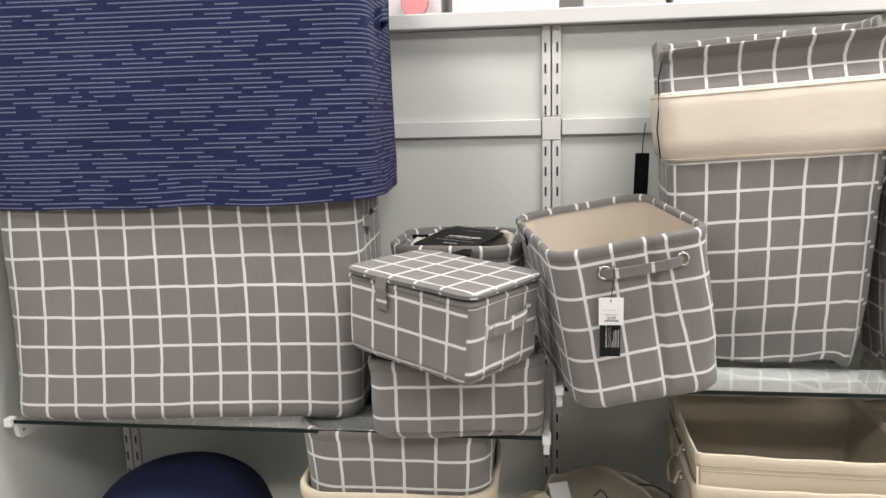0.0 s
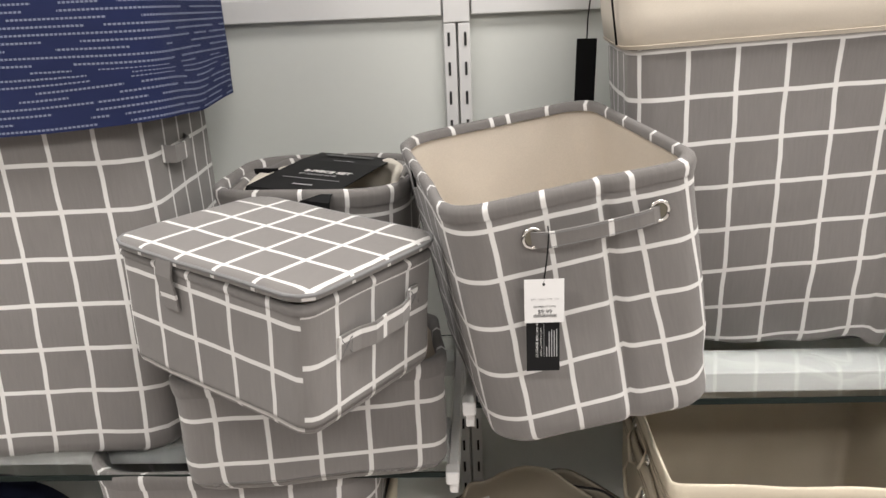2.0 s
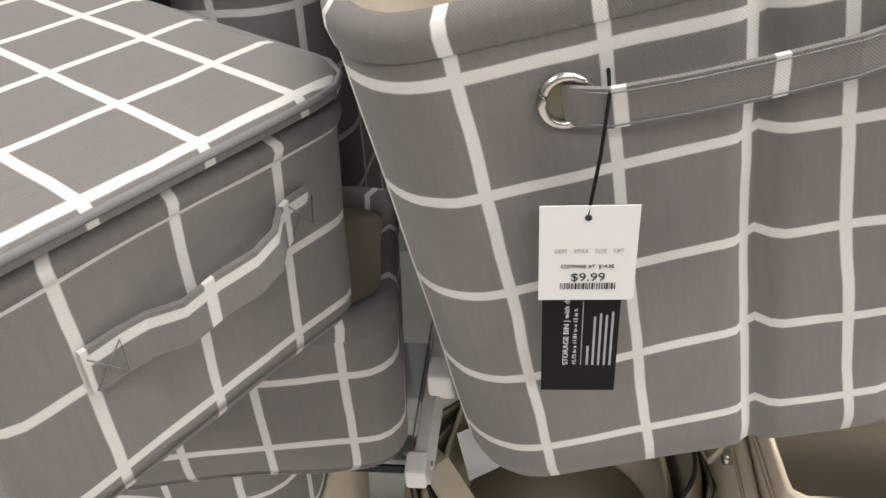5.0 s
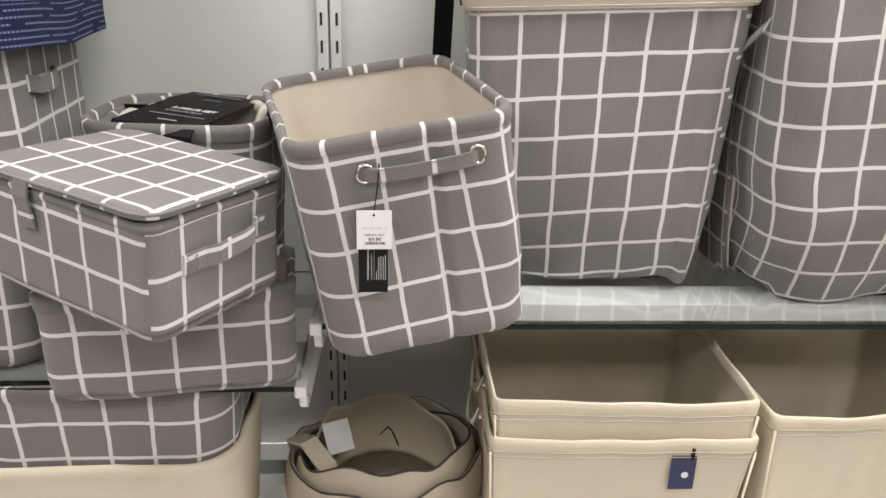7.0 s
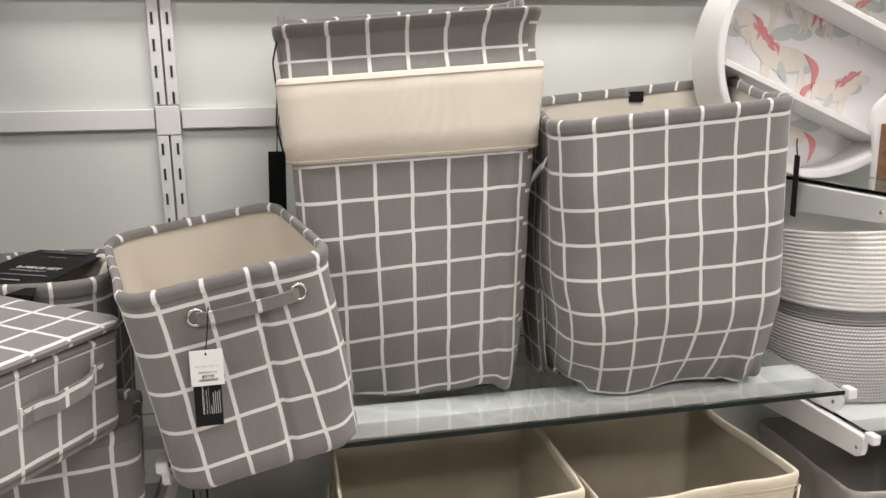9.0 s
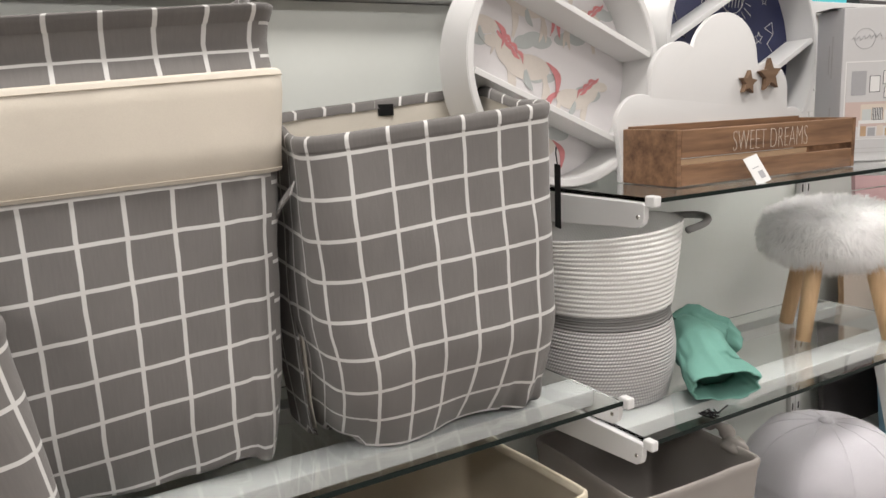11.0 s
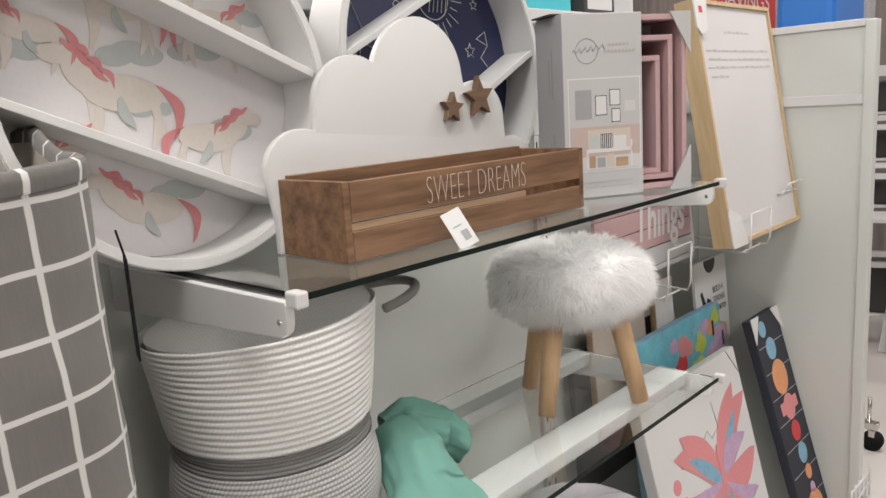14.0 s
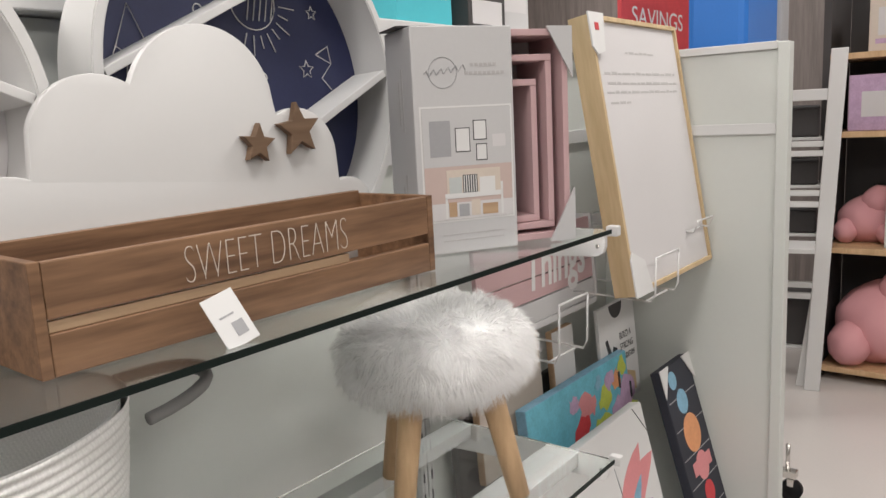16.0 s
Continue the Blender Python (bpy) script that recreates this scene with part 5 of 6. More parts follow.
pt = thing("price_tag", cr_m @ pose(0.168, -0.032, 0.050, -28, -13, 0), "white paper price ticket on a wooden crate", "price tag")
part("ticket", box(-0.020, 0.020, -0.0006, 0.0006, -0.060, 0.0, 0.0002), PAPER, pt)
part("fine_print", box(-0.002, 0.012, -0.0010, -0.0007, -0.050, -0.034), INK_L, pt)
part("fine_print", box(-0.011, 0.007, -0.0010, -0.0007, -0.026, -0.024), INK_L, pt)

# carton with nested pink frames
bx_m = pose(2.066, 1.652, 1.2855, 0, 0, -30)
cart = thing("shelf_carton", bx_m, "grey printed carton with nested pink box shelves showing", "box")
BW, BD, BHH = 0.288, 0.125, 0.362
CF = 0.176
part("carton_body", box(0.0, CF, 0.0, BD, 0.0, BHH, 0.002), CARTON, cart, "grey printed carton")
part("carton_back", box(CF + 0.0005, BW, BD - 0.006, BD, 0.0, BHH, 0.001), CARTON, cart)
part("carton_flap", box(-0.012, 0.04, BD * 0.2, BD * 0.9, BHH + 0.0005, BHH + 0.003), DARKBOX, cart)
for k, (c, e, g, dp) in enumerate(((BW - 0.006, 0.006, BHH - 0.005, 0.004), (BW - 0.033, 0.024, BHH - 0.045, 0.012), (BW - 0.058, 0.036, BHH - 0.085, 0.020))):
    th = 0.011
    a0 = CF + 0.001 + 0.001 * k
    root_f = part("pink_frame", box(a0, c, dp, BD - 0.007 - 0.002 * k, g - th, g, 0.001), PINK, cart, "pink painted box shelf")
    part("frame_side", box(c - th, c, dp, BD - 0.007 - 0.002 * k, e + th + 0.0002, g - th - 0.0002, 0.001), PINK, root_f)
    part("frame_base", box(a0, c, dp, BD - 0.007 - 0.002 * k, e, e + th, 0.001), PINK, root_f)
part("corner_guard", prism([(BW - 0.048, BHH - 0.001), (BW, BHH - 0.001), (BW, BHH - 0.085)], 0.004, m=pose(0, -0.003, 0)), CARTON, cart, "grey card corner")
part("corner_guard", prism([(BW - 0.05, 0.001), (BW, 0.09), (BW, 0.001)], 0.004, m=pose(0, -0.003, 0)), CARTON, cart, "grey card corner")
photo = part("photo", box(0.012, 0.168, -0.0008, -0.0002, 0.055, 0.235), CARTON_D, cart, "printed room photo")
part("photo_border", box(0.009, 0.171, -0.0005, -0.0001, 0.052, 0.238), PAPER, cart)
part("photo_wall", box(0.0125, 0.1675, -0.0012, -0.0009, 0.142, 0.2345), CARTON, photo)
part("photo_blush_wall", box(0.0125, 0.1675, -0.0012, -0.0009, 0.083, 0.1418), BLUSH, photo)
part("photo_floor", box(0.0125, 0.1675, -0.0012, -0.0009, 0.0555, 0.0828), PALEPR, photo)
for x0, x1, z0, z1, mm, y in ((0.024, 0.060, 0.158, 0.215, INK_L, 0), (0.068, 0.094, 0.164, 0.203, INK_D, 0), (0.0695, 0.0925, 0.1655, 0.2015, PAPER, 1), (0.100, 0.124, 0.182, 0.214, INK_D, 0), (0.1015, 0.1225, 0.1835, 0.2125, PAPER, 1), (0.104, 0.124, 0.149, 0.176, INK_D, 0), (0.1055, 0.1225, 0.1505, 0.1745, PAPER, 1),
                              (0.134, 0.158, 0.170, 0.190, PALEPR, 0), (0.050, 0.146, 0.098, 0.136, CREAMPR, 0), (0.046, 0.150, 0.090, 0.098, PAPER, 1), (0.046, 0.050, 0.058, 0.092, PAPER, 1), (0.146, 0.150, 0.058, 0.112, PAPER, 1), (0.054, 0.076, 0.098, 0.124, GREYPR, 1), (0.078, 0.104, 0.098, 0.127, INK_D, 1), (0.108, 0.136, 0.098, 0.122, PAPER, 1),
                              (0.052, 0.066, 0.060, 0.084, WALNUT_L, 0), (0.070, 0.088, 0.060, 0.080, INK_L, 0), (0.092, 0.108, 0.060, 0.086, CREAMPR, 0), (0.112, 0.140, 0.060, 0.078, WALNUT_L, 0)):
    part("photo_detail", box(x0, x1, -0.0016 - 0.0003 * y, -0.0013 - 0.0003 * y, z0, z1), mm, photo)
for k in range(6):
    part("cushion_stripe", box(0.0795 + 0.0042 * k, 0.0812 + 0.0042 * k, -0.0022, -0.00192, 0.099, 0.126), PAPER, photo)
part("emblem", tube([(x, -0.0006, z) for x, z in circle_pts(0.052, 0.290, 0.024, 28)], 0.0005, 5, closed=True), INK_L, cart)
part("script_mark", tube([(0.020 + 0.0042 * i, -0.0008, 0.288 + 0.0006 * i + 0.006 * math.sin(i * 2.1)) for i in range(18)], 0.0007, 5), INK_L, cart)
for z0, x0, x1 in ((0.299, 0.100, 0.150), (0.286, 0.090, 0.162)):
    for i in range(int((x1 - x0) / 0.008)):
        part("fine_print", box(x0 + 0.008 * i, x0 + 0.008 * i + 0.0055, -0.0008, -0.0002, z0, z0 + 0.005), PALEINK, cart)
for z0 in (0.02, 0.03):
    part("fine_print", box(0.04, 0.15, -0.0008, -0.0002, z0, z0 + 0.0015), PALEINK, cart)
for z0, z1 in ((0.05, 0.13), (0.2, 0.3)):
    part("side_print", box(-0.0008, -0.0002, 0.045, 0.05, z0, z1), PALEINK, cart)
    part("side_print", box(-0.0008, -0.0002, 0.060, 0.064, z0 + 0.01, z1 - 0.02), PALEINK, cart)

# lower shelf of the third bay: grey felt bins and a white pouf
def smooth_knot(x, y, z):
    bm = bmesh.new()
    bmesh.ops.create_icosphere(bm, subdivisions=3, radius=1.0)
    for v in bm.verts:
        k = 1 + 0.22 * math.sin(v.co.x * 5 + v.co.z * 4) * 0.6 + 0.12 * noise.noise(v.co * 3)
        v.co = Vector((x + 0.026 * v.co.x * k, y + 0.032 * v.co.y * k, z + 0.022 * v.co.z * k))
    return smooth(bm)


def felt_bin(x, y, w, d, h, seed):
    b = cloth_bin("felt_bin", pose(x, y, 0.382, 0, 0, -3), (w * 0.93, d * 0.93), (w, d), h, "taupe felt storage bin with knotted felt handle", "storage bin", "felt bins", r=0.02, wob=0.006, seed=seed, outer=TAUPE, inner=TAUPE, hem=TAUPE, hem_h=0.02, thick=0.005)
    loop = [(w * 0.5 + 0.012 * math.sin(a), -d * 0.1 + 0.06 * math.cos(a), h - 0.01 + 0.035 * math.sin(a)) for a in (math.pi * i / 12 for i in range(13))]
    part("handle", tube(loop, [0.014 + 0.006 * math.sin(i * 1.7) for i in range(13)], 10), TAUPE, b, "thick felt loop handle")
    part("knot", smooth_knot(w * 0.5 + 0.01, -d * 0.1 - 0.055, h - 0.005), TAUPE, b, "felt handle knot")
    return b


felt_bin(1.49, 1.72, 0.36, 0.36, 0.29, 51.0)
pw = thing("pouf", pose(2.14, 1.69, 0.382), "white plush gathered pouf on the lower shelf", "pouf")
dome(pw, 0.215, 0.205, 0.200, WHITE_P, lobes=10)
part("button", dome_cap(0.02, 0.01, 0.199), WHITE_P, pw, "white covered top button")
for k in range(10):
    b = 2 * math.pi * k / 10
    part("seam", tube([(0.2185 * math.cos(a) ** 0.75 * math.sin(b), 0.2085 * math.cos(a) ** 0.75 * math.cos(b), 0.200 * (0.25 + 0.75 * math.sin(a)) + 0.0004) for a in (0.05 + 1.45 * i / 14 for i in range(15))], 0.0006, 6), WHITE_P, pw, "gathered seam")


# ---- fourth bay: framed art in wire holders ----
def canvas(name, m, w, h, d, face, label, side=None):
    root = thing(name, m, label, "canvas art")
    part("canvas_body", box(0, w, 0, d, 0, h, 0.003), side or PAPER, root, "wrapped canvas edge")
    part("painted_face", box(0.002, w - 0.002, -0.0008, -0.0001, 0.002, h - 0.002), face, root, "painted canvas face")
    return root


sign = thing("framed_sign", pose(2.868, 1.642, 1.045, -9.6, 0, 0), "white board sign with a pine frame and faint lettering", "sign")
SW, SH = 0.553, 0.70
part("board", box(0.012, SW - 0.012, 0.008, 0.02, 0.012, SH - 0.012), PALEPR, sign, "off-white board")
for a in ((0, 0.012, 0, SH), (SW - 0.012, SW, 0, SH)):
    part("frame_stile", box(a[0], a[1], 0, 0.058, a[2], a[3], 0.001), PINE, sign, "pale pine frame")
for z in (0.0, SH - 0.012):
    part("frame_rail", box(0.0122, SW - 0.0122, 0, 0.058, z, z + 0.012, 0.001), PINE, sign, "pale pine frame")
rw = random.Random(31)
for z, x0, x1 in ((0.61, 0.19, 0.36), (0.555, 0.05, 0.50), (0.530, 0.06, 0.50), (0.507, 0.05, 0.50), (0.48, 0.06, 0.17)):
    x = x0
    while x < x1:
        w = rw.uniform(0.014, 0.05)
        part("fine_print", box(x, min(x + w, x1 + 0.01), 0.0073, 0.0078, z, z + rw.uniform(0.004, 0.007)), PALEINK, sign)
        x += w + 0.008
part("corner_guard", prism([(-0.004, -0.004), (0.10, -0.004), (0.075, 0.08), (0.01, 0.11), (-0.004, 0.09)], 0.004, m=pose(0, -0.005, 0)), PAPER, sign, "white card corner guard")
part("corner_guard", prism([(-0.012, SH + 0.004), (0.07, SH + 0.004), (0.05, SH - 0.09), (0.01, SH - 0.1), (-0.012, SH - 0.08)], 0.004, m=pose(0, -0.005, 0)), PAPER, sign, "white card corner guard")
part("sticker", box(0.012, 0.032, -0.0062, -0.0052, SH - 0.04, SH - 0.022), REDP, sign, "red sticker")

things = thing("pallet_sign", pose(2.485, 1.84, 0.99, -4, 0, 0), "pink washed slat sign with white script", "sign")
for k in range(4):
    part("slat", box(0.0, 0.55, 0.0, 0.012, 0.0575 * k + 0.002, 0.0575 * k + 0.055, 0.001), PINK if k > 0 else CARTON, things)
part("slat_side", box(0.5505, 0.562, -0.006, 0.06, 0.0, 0.235, 0.001), CARTON, things)
part("slat_base", box(0.0, 0.55, -0.006, 0.06, -0.014, 0.0015, 0.001), CARTON, things)
flat_text("Things", 0.16, pose(0.20, -0.0006, 0.085, 90, 0, 0), things, PAPER, width=0.30, depth=0.0004, shear=0.2, thin=-0.003)


def wire_holder(x, z, w=0.16, y0=1.984, reach=0.36, lip=0.1):
    root = thing("wire_holder", pose(0, 0, 0), "white wire picture holder on the shelf wall", "display hook", "wire holders")
    for sx in (x, x + w):
        part("wire", tube([(sx, y0, z), (sx, y0 - reach, z - 0.012), (sx, y0 - reach - 0.01, z + 0.01), (sx, y0 - reach - 0.012, z + lip)], 0.0028, 8), METAL_W, root)
    part("cross_wire", tube([(x, y0 - reach - 0.012, z + lip), (x + w, y0 - reach - 0.012, z + lip)], 0.0028, 8), METAL_W, root)
    part("cross_wire", tube([(x, y0 - reach + 0.02, z - 0.014), (x + w, y0 - reach + 0.02, z - 0.014)], 0.0028, 8), METAL_W, root)
    part("back_plate", box(x - 0.01, x + w + 0.01, y0 - 0.002, y0 + 0.015, z - 0.02, z + 0.02, 0.001), METAL_W, root)
    return root


wire_holder(2.92, 1.035, 0.15, reach=0.36, lip=0.10)
wire_holder(2.54, 0.975, 0.13, reach=0.30, lip=0.12)
wire_holder(3.27, 1.16, 0.12, reach=0.34, lip=0.02)

bfly = canvas("butterfly_canvas", pose(2.50, 1.585, 0.03, -14, 0, 0), 0.62, 0.66, 0.035, PAPER, "large white canvas painted with a pink butterfly")


def stroke(x, z, l, w, ang, bend, mat_, y=-0.0015):
    part("brush_stroke", prism(leaf_shape(x, z, l, w, ang, bend), 0.0006, m=pose(0, y, 0)), mat_, bfly)


BX, BZ = 0.36, 0.30
part("butterfly_body", prism(circle_pts(BX, BZ + 0.02, 0.012, 20, 0.11), 0.0006, m=pose(0, -0.0042, 0)), CORAL, bfly)
k = 0
for l, w, ang, bend, mt in ((0.30, 0.11, 40, 0.25, CORAL), (0.29, 0.10, 54, 0.15, CORAL), (0.22, 0.05, 48, 0.05, SKY), (0.20, 0.08, 26, 0.3, LILAC), (0.22, 0.10, 8, -0.2, CORAL), (0.2, 0.08, -22, -0.3, LILAC), (0.18, 0.07, -45, -0.3, CORAL), (0.15, 0.05, -60, -0.2, SKY),
                            (0.27, 0.10, 145, -0.25, CORAL), (0.26, 0.10, 132, -0.15, CORAL), (0.20, 0.05, 140, -0.1, SKY), (0.24, 0.10, 170, 0.25, LILAC), (0.22, 0.09, 190, 0.3, CORAL), (0.2, 0.07, 212, 0.3, SKY), (0.18, 0.07, 235, 0.2, CORAL)):
    stroke(BX, BZ, l * 1.12, w * 0.95, ang, bend, mt, -0.0012 - 0.0002 * k)
    k += 1
for x, z, r in ((0.1, 0.40, 0.022), (0.13, 0.35, 0.012), (0.09, 0.30, 0.016), (0.11, 0.24, 0.01), (0.15, 0.44, 0.008), (0.08, 0.19, 0.014)):
    part("paint_dab", prism(circle_pts(x, z, r, 14), 0.0006, m=pose(0, -0.0015, 0)), CORAL, bfly)
part("corner_line", tube([(0.56, -0.0012, 0.657), (0.617, -0.0012, 0.575)], 0.0014, 5), INK, bfly)
part("sketch_line", tube([(0.30, -0.0012, 0.42), (0.29, -0.0012, 0.46), (0.33, -0.0012, 0.48), (0.35, -0.0012, 0.45), (0.40, -0.0012, 0.47), (0.39, -0.0012, 0.55)], 0.0012, 5), INK_L, bfly)

solar = canvas("planet_canvas", pose(3.205, 1.53, 0.06, -16.0, 0, 0), 0.222, 0.70, 0.03, DARKCV, "tall dark canvas painted with coloured planets", side=DARKCV)
for x, z, r, mt in ((0.07, 0.585, 0.022, SKY), (0.10, 0.52, 0.03, SKY), (0.11, 0.43, 0.047, ORANGE), (0.12, 0.335, 0.035, CORAL), (0.12, 0.26, 0.028, REDP), (0.125, 0.19, 0.028, SKY), (0.13, 0.13, 0.02, ORANGE), (0.13, 0.08, 0.016, LILAC), (0.12, 0.02, 0.05, ORANGE)):
    part("planet", prism(circle_pts(x, z * 1.12, r * 1.25, 24), 0.0006, m=pose(0, -0.0016, 0)), mt, solar)
for pts in ([(-0.004, 0.62), (-0.004, 0.704), (0.06, 0.704)], [(0.226, 0.62), (0.226, 0.704), (0.165, 0.704)]):
    part("corner_guard", prism(pts, 0.003, m=pose(0, -0.006, 0)), PAPER, solar, "white card corner guard")
for k in range(7):
    z = 0.07 + 0.088 * k
    part("orbit_line", box(0.01, 0.215, -0.0014, -0.0009, z, z + 0.003), INK_L, solar)
part("ring_band", box(0.05, 0.19, -0.0022, -0.0017, 0.36, 0.40), CORAL, solar)

teal_cv = canvas("bright_canvas", pose(2.66, 1.78, 0.16, -6, 0, 0), 0.58, 0.62, 0.03, TEALCV, "turquoise canvas with bright painted flowers", side=SKY)
rc = random.Random(5)
for x, z, r, mt in ((0.27, 0.47, 0.045, REDP), (0.25, 0.44, 0.03, REDP), (0.40, 0.42, 0.06, YELLOWP), (0.45, 0.38, 0.05, ORANGE), (0.5, 0.45, 0.05, LILAC), (0.56, 0.5, 0.05, LILAC), (0.58, 0.42, 0.04, YELLOWP), (0.1, 0.36, 0.04, PAPER), (0.33, 0.36, 0.04, YELLOWP), (0.18, 0.3, 0.05, ORANGE), (0.30, 0.54, 0.036, CORAL), (0.335, 0.525, 0.026, CORAL), (0.42, 0.52, 0.034, YELLOWP), (0.455, 0.565, 0.028, LILAC), (0.50, 0.555, 0.03, ORANGE), (0.545, 0.585, 0.026, YELLOWP), (0.385, 0.575, 0.018, SKY), (0.24, 0.56, 0.022, LILAC)):
    part("paint_patch", prism([(px + rc.uniform(-0.01, 0.01), pz + rc.uniform(-0.01, 0.01)) for px, pz in circle_pts(x, z, r, 14)], 0.0006, m=pose(0, -0.0016 - 0.0002 * rc.random(), 0)), mt, teal_cv)
for x, z in ((0.51, 0.52), (0.58, 0.47)):
    part("ink_mark", box(x, x + 0.012, -0.003, -0.0024, z, z + 0.05), INK, teal_cv)

const = thing("wall_plaque", pose(3.13, 1.855, 0.60, -5, 0, 0), "white plaque with digger picture and black lettering", "sign")
part("plaque_board", box(0, 0.25, 0, 0.012, 0, 0.32, 0.002), PAPER, const)
flat_text("BUILD A", 0.03, pose(0.13, -0.0006, 0.20, 90, 0, 0), const, INK, width=0.08)
flat_text("STRONG", 0.03, pose(0.13, -0.0006, 0.165, 90, 0, 0), const, INK, width=0.09)
flat_text("FOUNDATION", 0.026, pose(0.125, -0.0006, 0.132, 90, 0, 0), const, INK, width=0.1)
part("sand_print", prism([(0.02, 0.02), (0.22, 0.02), (0.22, 0.075), (0.15, 0.1), (0.08, 0.07), (0.02, 0.085)], 0.0005, m=pose(0, -0.0008, 0)), PINE, const)
part("digger_print", prism([(0.03, 0.14), (0.11, 0.14), (0.11, 0.18), (0.085, 0.19), (0.075, 0.165), (0.05, 0.22), (0.035, 0.215), (0.05, 0.17)], 0.0005, m=pose(0, -0.0008, 0)), INK, const)
for x in (0.05, 0.095):
    part("wheel_print", prism(circle_pts(x, 0.14, 0.018, 18), 0.0005, m=pose(0, -0.0012, 0)), INK_L, const)
part("arch_print", prism(circle_pts(0.12, 0.318, 0.045, 16, a0=180, a1=360), 0.0005, m=pose(0, -0.0008, 0)), DARKBOX, const)

for x, y, z, w, h, mt, lab in ((2.56, 1.90, 0.60, 0.30, 0.33, CREAMPR, "beige framed picture behind other canvases"), (2.9, 1.88, 0.55, 0.12, 0.36, PAPER, "small white card picture behind other canvases"), (2.52, 1.93, 0.35, 0.5, 0.42, DARKBOX, "dark framed picture behind other canvases")):
    canvas("framed_picture", pose(x, y, z, -4, 0, 0), w, h, 0.02, mt, lab, side=DARKBOX if mt is DARKBOX else WALNUT_L)

rack = thing("wire_bin_rack", pose(3.2, 1.40, 0.0), "low white wire picture rack", "rack")
for k in range(6):
    part("wire", tube([(0.04 * k, 0.02, 0.12), (0.04 * k, 0, 0.13), (0.04 * k, 0.0, 0.24)], 0.003, 8), METAL_W, rack)
for z in (0.14, 0.19, 0.235):
    part("cross_wire", tube([(0, -0.004, z), (0.2, -0.004, z)], 0.003, 8), METAL_W, rack)
for k in (0, 5):
    part("foot", tube([(0.04 * k, 0.02, 0.0), (0.04 * k, 0.02, 0.12)], 0.004, 8), METAL_W, rack)

# ---- stock on top of the ledge ----
def stock_box(x0, x1, y0, y1, h, mt, label, z=1.7125, name="boxed_stock"):
    r = thing(name, pose((x0 + x1) / 2, (y0 + y1) / 2, z), label, "box", "stock on the ledge")
    w, d = (x1 - x0) / 2, (y1 - y0) / 2
    part("carton", box(-w, w, -d, d, 0, h, 0.003), mt, r)
    part("panel_print", box(-w * 0.8, w * 0.8, -d - 0.0008, -d - 0.0002, h * 0.25, h * 0.8), PALEPR if mt is not PAPER else CARTON, r)
    return r


for args in ((-0.42, -0.28, 2.05, 2.25, 0.20, PALEPR, "pale carton on the ledge"), (-0.25, 0.02, 2.04, 2.3, 0.16, PAPER, "white carton on the ledge"), (0.08, 0.28, 2.04, 2.26, 0.22, CARTON, "white carton printed with pink shelves"), (0.3, 0.5, 2.06, 2.3, 0.18, PAPER, "white carton on the ledge"),
             (0.54, 0.9, 2.04, 2.3, 0.17, PALEPR, "white carton with dark floral print"), (0.93, 1.08, 2.06, 2.3, 0.14, PALEPR, "pale carton on the ledge"), (2.50, 2.71, 2.05, 2.3, 0.3, TURQ, "turquoise carton on the ledge"), (2.78, 2.95, 2.05, 2.3, 0.11, DARKBOX, "dark framed picture carton on the ledge"), (2.98, 3.12, 2.08, 2.3, 0.3, CARTON, "grey carton on the ledge")):
    stock_box(*args)
ball = thing("pink_ornament", pose(-0.345, 2.02, 1.7125), "round pink ornament on the ledge", "ornament")
part("disc", prism(circle_pts(0, 0.035, 0.035, 28), 0.02, 0.003), CORAL, ball)

# ---- the store beyond the end panel ----
sav = thing("hanging_sign", pose(4.33, 2.35, 1.7), "red store sign with white capital letters, hung on cords", "sign")
part("sign_board", box(0.0, 0.80, 0, 0.02, 0, 0.42, 0.003), REDP, sav)
flat_text("SAVINGS", 0.115, pose(0.10, -0.001, 0.17, 90, 0, 0), sav, PAPER, width=0.60)
for x in (0.08, 0.72):
    part("cord", tube([(x, 0.01, 0.42), (x, 0.01, 1.499)], 0.002, 6), METAL_W, sav, "thin white hanging cord")
tub = thing("plastic_tub", pose(4.43, 1.905, 1.55), "blue plastic storage tub on a shelf behind the end panel", "storage tub")
part("tub_wall", box(-0.225, 0.225, -0.115, 0.115, 0, 0.5, 0.03), BLUEB, tub)
part("lid", box(-0.235, 0.235, -0.12, 0.12, 0.5005, 0.54, 0.012), BLUEB, tub)
greyb = thing("plastic_tub", pose(4.745, 1.87, 1.55), "grey plastic storage tub", "storage tub")
part("tub_wall", box(-0.065, 0.065, -0.085, 0.085, 0, 0.5, 0.02), INK_L, greyb)
shelfb = thing("stock_shelf", pose(4.43, 1.91, 0), "pale shelf unit holding a blue tub", "shelf unit")
part("top_board", box(-0.27, 0.39, -0.13, 0.15, 1.51, 1.5495, 0.004), TRIM, shelfb)
for sx in (-0.255, 0.375):
    part("side_board", box(sx - 0.01, sx + 0.01, -0.12, 0.14, 0, 1.5095), PANEL, shelfb)

lad = thing("ladder_shelf", pose(5.311, 1.756, 0.0, 0, 0, -78.0), "white wooden ladder shelf with dark baskets", "shelf unit")
LH, LEAN = 1.739, 0.076


def slanted_board(x0, x1, w, d0, d1, z1):
    """A flat rail that leans from x0 at the floor to x1 at its top."""
    return prism([(x0 - w / 2, 0.0), (x0 + w / 2, 0.0), (x1 + w / 2, z1), (x1 - w / 2, z1)], d1 - d0, 0.004, m=pose(0, d0, 0))


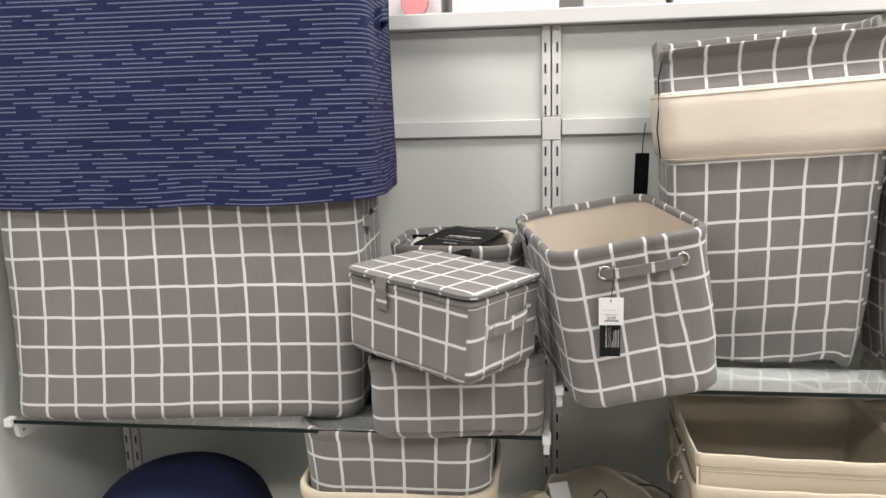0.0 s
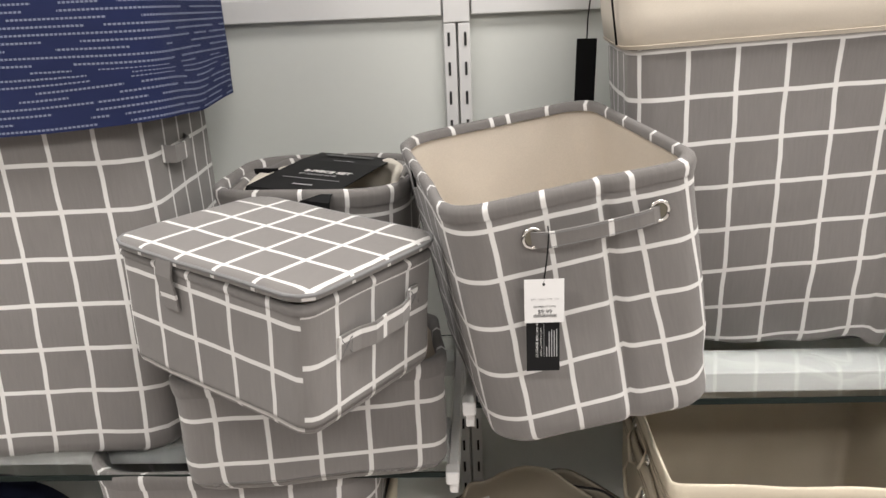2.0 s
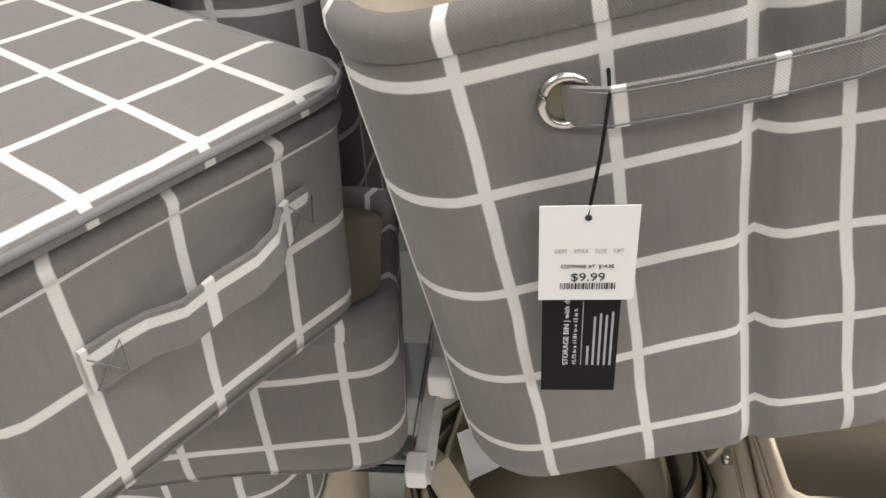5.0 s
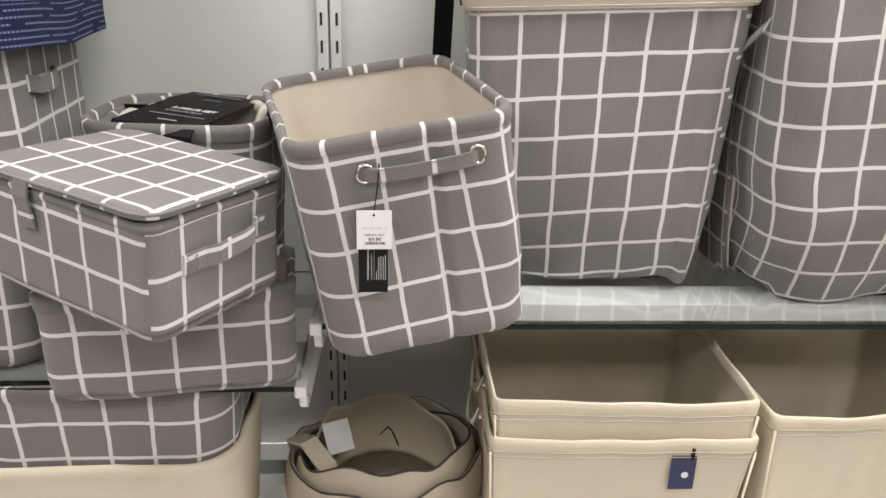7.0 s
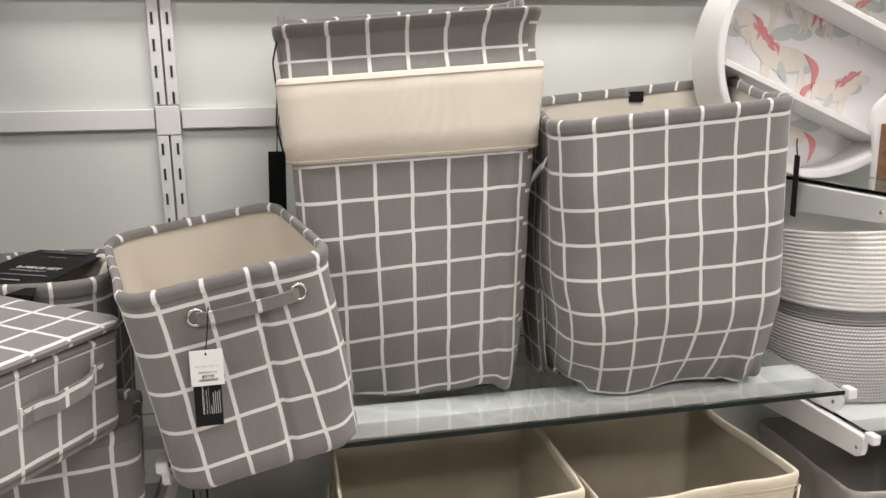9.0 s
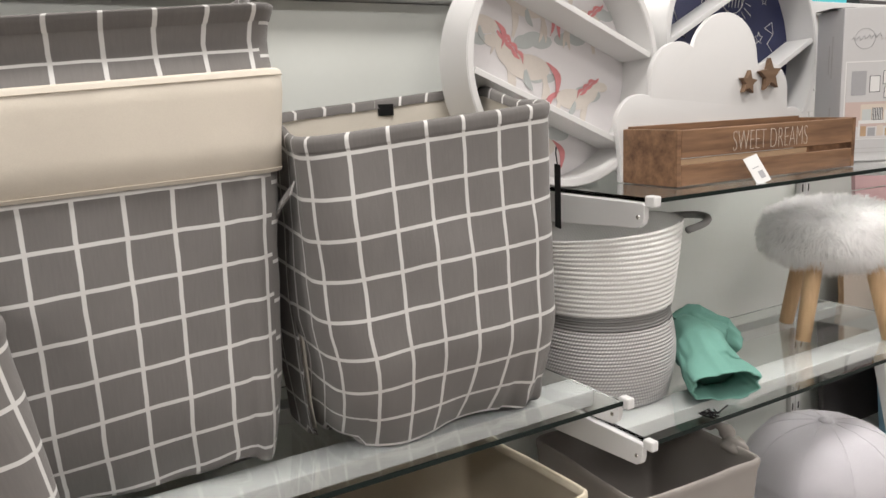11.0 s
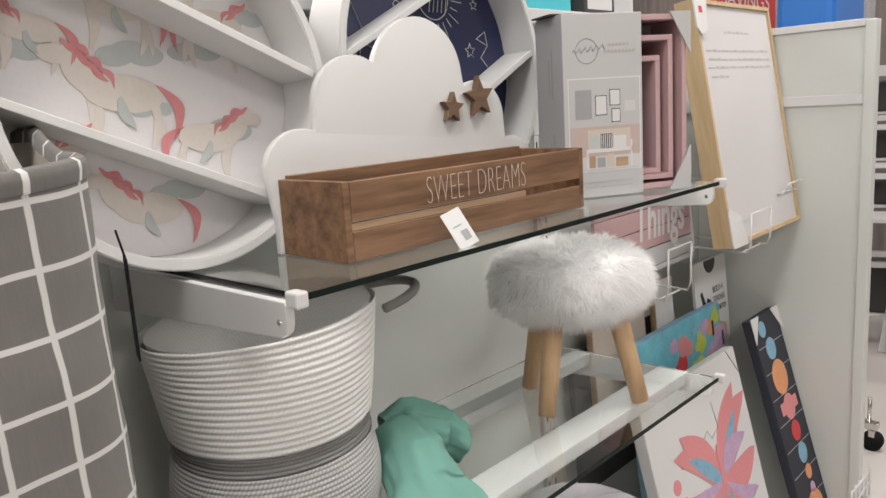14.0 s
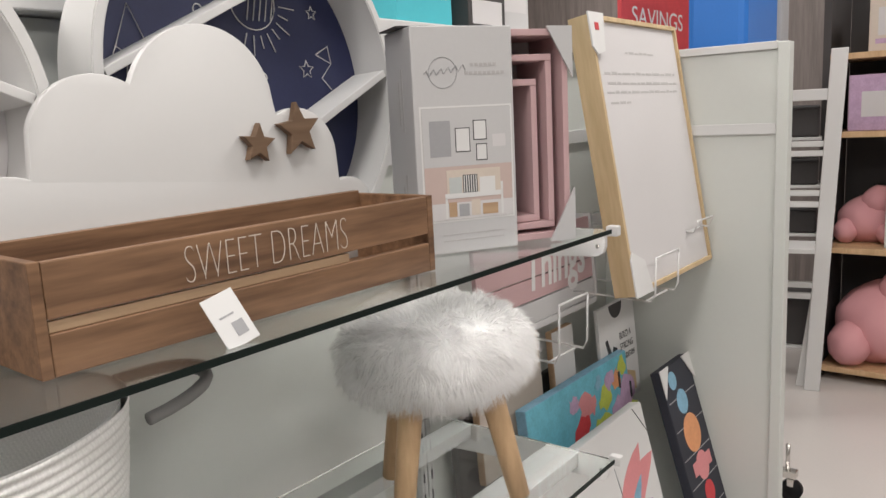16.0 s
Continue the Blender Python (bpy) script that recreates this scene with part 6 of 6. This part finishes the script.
part("rail", slanted_board(0.0, LEAN, 0.075, -0.02, 0.03, LH), WHITE, lad, "white leaning side rail")
part("rail", slanted_board(-0.52, LEAN - 0.52, 0.075, -0.02, 0.03, LH), WHITE, lad, "white leaning side rail")
part("prop", slanted_board(-0.055, 0.06, 0.045, 0.04, 0.075, 0.95), WHITE, lad, "white rear prop")
part("prop", slanted_board(-0.575, -0.46, 0.045, 0.04, 0.075, 0.95), WHITE, lad, "white rear prop")
for z, hh in (1.523, 0.055), (1.282, 0.028), (1.235, 0.028), (1.036, 0.028), (0.979, 0.03), (0.562, 0.03), (0.503, 0.03):
    xr = LEAN * z / LH - 0.036
    part("rung", box(xr - 0.45, xr, -0.012, 0.022, z - hh / 2, z + hh / 2, 0.004), WHITE, lad, "white rung")
part("shelf_board", box(-0.5, LEAN * 0.783 / LH - 0.039, -0.26, -0.0125, 0.783 - 0.012, 0.783 + 0.012, 0.003), WHITE, lad, "white fold-down shelf")
for z0, z1 in ((1.282 + 0.03, 1.523 - 0.05), (1.036 + 0.03, 1.235 - 0.03), (0.783 + 0.03, 0.979 - 0.03), (0.503 - 0.30, 0.503 - 0.03)):
    b = thing("dark_basket", lad.matrix_basis @ pose(-0.19, 0.24, z0), "dark woven basket on a white ladder shelf", "basket", "dark baskets")
    part("basket_wall", box(-0.19, 0.19, -0.12, 0.12, 0, z1 - z0, 0.012), DARKBOX, b)
    part("rim", tube([(-0.185, -0.122, z1 - z0 - 0.012), (0.185, -0.122, z1 - z0 - 0.012)], 0.008, 8), INK_D, b, "rolled basket rim")
    part("basket_shelf", box(-0.2, 0.2, -0.14, 0.14, -0.016, -0.001, 0.003), WHITE, lad, "white ladder tread").matrix_basis = pose(-0.19, 0.24, z0)

east = thing("wall_shelf_unit", pose(5.6, 0.0, 0.0), "tall dark store shelving with pink children's goods", "shelf unit")
part("back_board", box(0.40, 0.43, 0.0, 1.76, 0, 2.4), DARKBOX, east)
for z in (0.05, 0.70, 1.30, 1.69):
    part("shelf_board", box(-0.1, 0.399, 0.0, 1.76, z, z + 0.03, 0.003), BEECH, east)
for y in (0.0, 1.78):
    part("upright", box(-0.08, 0.399, y - 0.018, y + 0.018, 0, 2.1), DARKBOX, east)


def plush(x, y, z, s):
    r = thing("plush_toy", pose(x, y, z), "pink plush soft toy on a store shelf", "soft toy", "pink plush toys")
    bm = bmesh.new()
    for c, rr in (((0, 0, 0.16), (0.17, 0.2, 0.17)), ((-0.04, -0.08, 0.3), (0.11, 0.12, 0.11)), ((-0.12, 0.12, 0.09), (0.09, 0.08, 0.09)), ((-0.1, -0.14, 0.08), (0.09, 0.07, 0.08))):
        o = bmesh.new()
        bmesh.ops.create_icosphere(o, subdivisions=3, radius=1)
        for v in o.verts:
            kk = 1 + 0.1 * noise.noise(v.co * 3 + Vector(c))
            v.co = Vector((c[0] + rr[0] * v.co.x * kk, c[1] + rr[1] * v.co.y * kk, c[2] + rr[2] * v.co.z * kk)) * s
        merge(bm, o)
    part("toy_body", smooth(bm), PINKP, r)


plush(5.74, 1.47, 0.081, 1.35)
plush(5.74, 0.95, 0.081, 1.3)
plush(5.76, 1.60, 0.731, 0.75)
for y, z, w, h, mt, lab in ((1.53, 1.331, 0.30, 0.28, LILAC, "lilac gift box on a store shelf"), (1.2, 1.331, 0.28, 0.3, PALEPR, "pale gift box on a store shelf"), (1.36, 0.731, 0.26, 0.38, PAPER, "white framed heart print on a shelf"), (1.0, 0.731, 0.3, 0.4, PINK, "pink gift box on a store shelf"), (1.5, 1.721, 0.2, 0.3, CREAMPR, "cream ornament box on a store shelf"), (1.2, 1.721, 0.3, 0.33, PALEPR, "white plush box on a store shelf")):
    b = thing("gift_box", pose(5.68, y, z), lab, "box", "gift boxes")
    part("carton", box(-0.12, 0.12, -w / 2, w / 2, 0, h, 0.004), mt, b)
    part("print_patch", box(-0.1212, -0.1204, -w * 0.3, w * 0.3, h * 0.25, h * 0.7), CORAL if mt is PAPER else PALEPR, b)
    part("print_patch", box(-0.1222, -0.1214, -w * 0.15, w * 0.35, h * 0.12, h * 0.2), YELLOWP if mt is PAPER else LILAC, b)
structure("wall_partition", box(7.2, 7.26, 1.5, 5.0, 0, 3.19), GREYWOOD, "grey-brown plank partition wall", "wall")

stand = thing("rolling_rack", pose(4.06, 1.80, 0.0), "chrome rolling display rack with a red banded panel and black casters", "rack")
part("base_bar", box(-0.02, 0.02, -0.27, 0.12, 0.09, 0.12, 0.004), STEEL, stand)
for y in (-0.25, 0.1):
    c = part("caster", tube([(-0.018, y, 0.04), (0.018, y, 0.04)], 0.04, 18), BLACK, stand, "black rubber caster")
    part("caster_fork", box(-0.022, 0.022, y - 0.012, y + 0.012, 0.06, 0.0895, 0.003), STEEL, c)
part("post", tube([(0, -0.235, 0.12), (0, -0.235, 0.22)], 0.008, 12), STEEL, stand)
part("panel", box(-0.012, 0.012, -0.20, 0.10, 0.1205, 0.60, 0.003), CARTON, stand, "pale grey side panel")
part("red_band", box(-0.013, 0.013, -0.20, 0.10, 0.6005, 0.69, 0.002), REDBROWN, stand, "dull red band")
part("chrome_cap", tube([(0, -0.16, 0.6905), (0, -0.165, 0.80), (0, -0.16, 0.86), (0, -0.17, 0.90)], [0.03, 0.034, 0.040, 0.034], 16), STEEL, stand, "polished chrome holder")
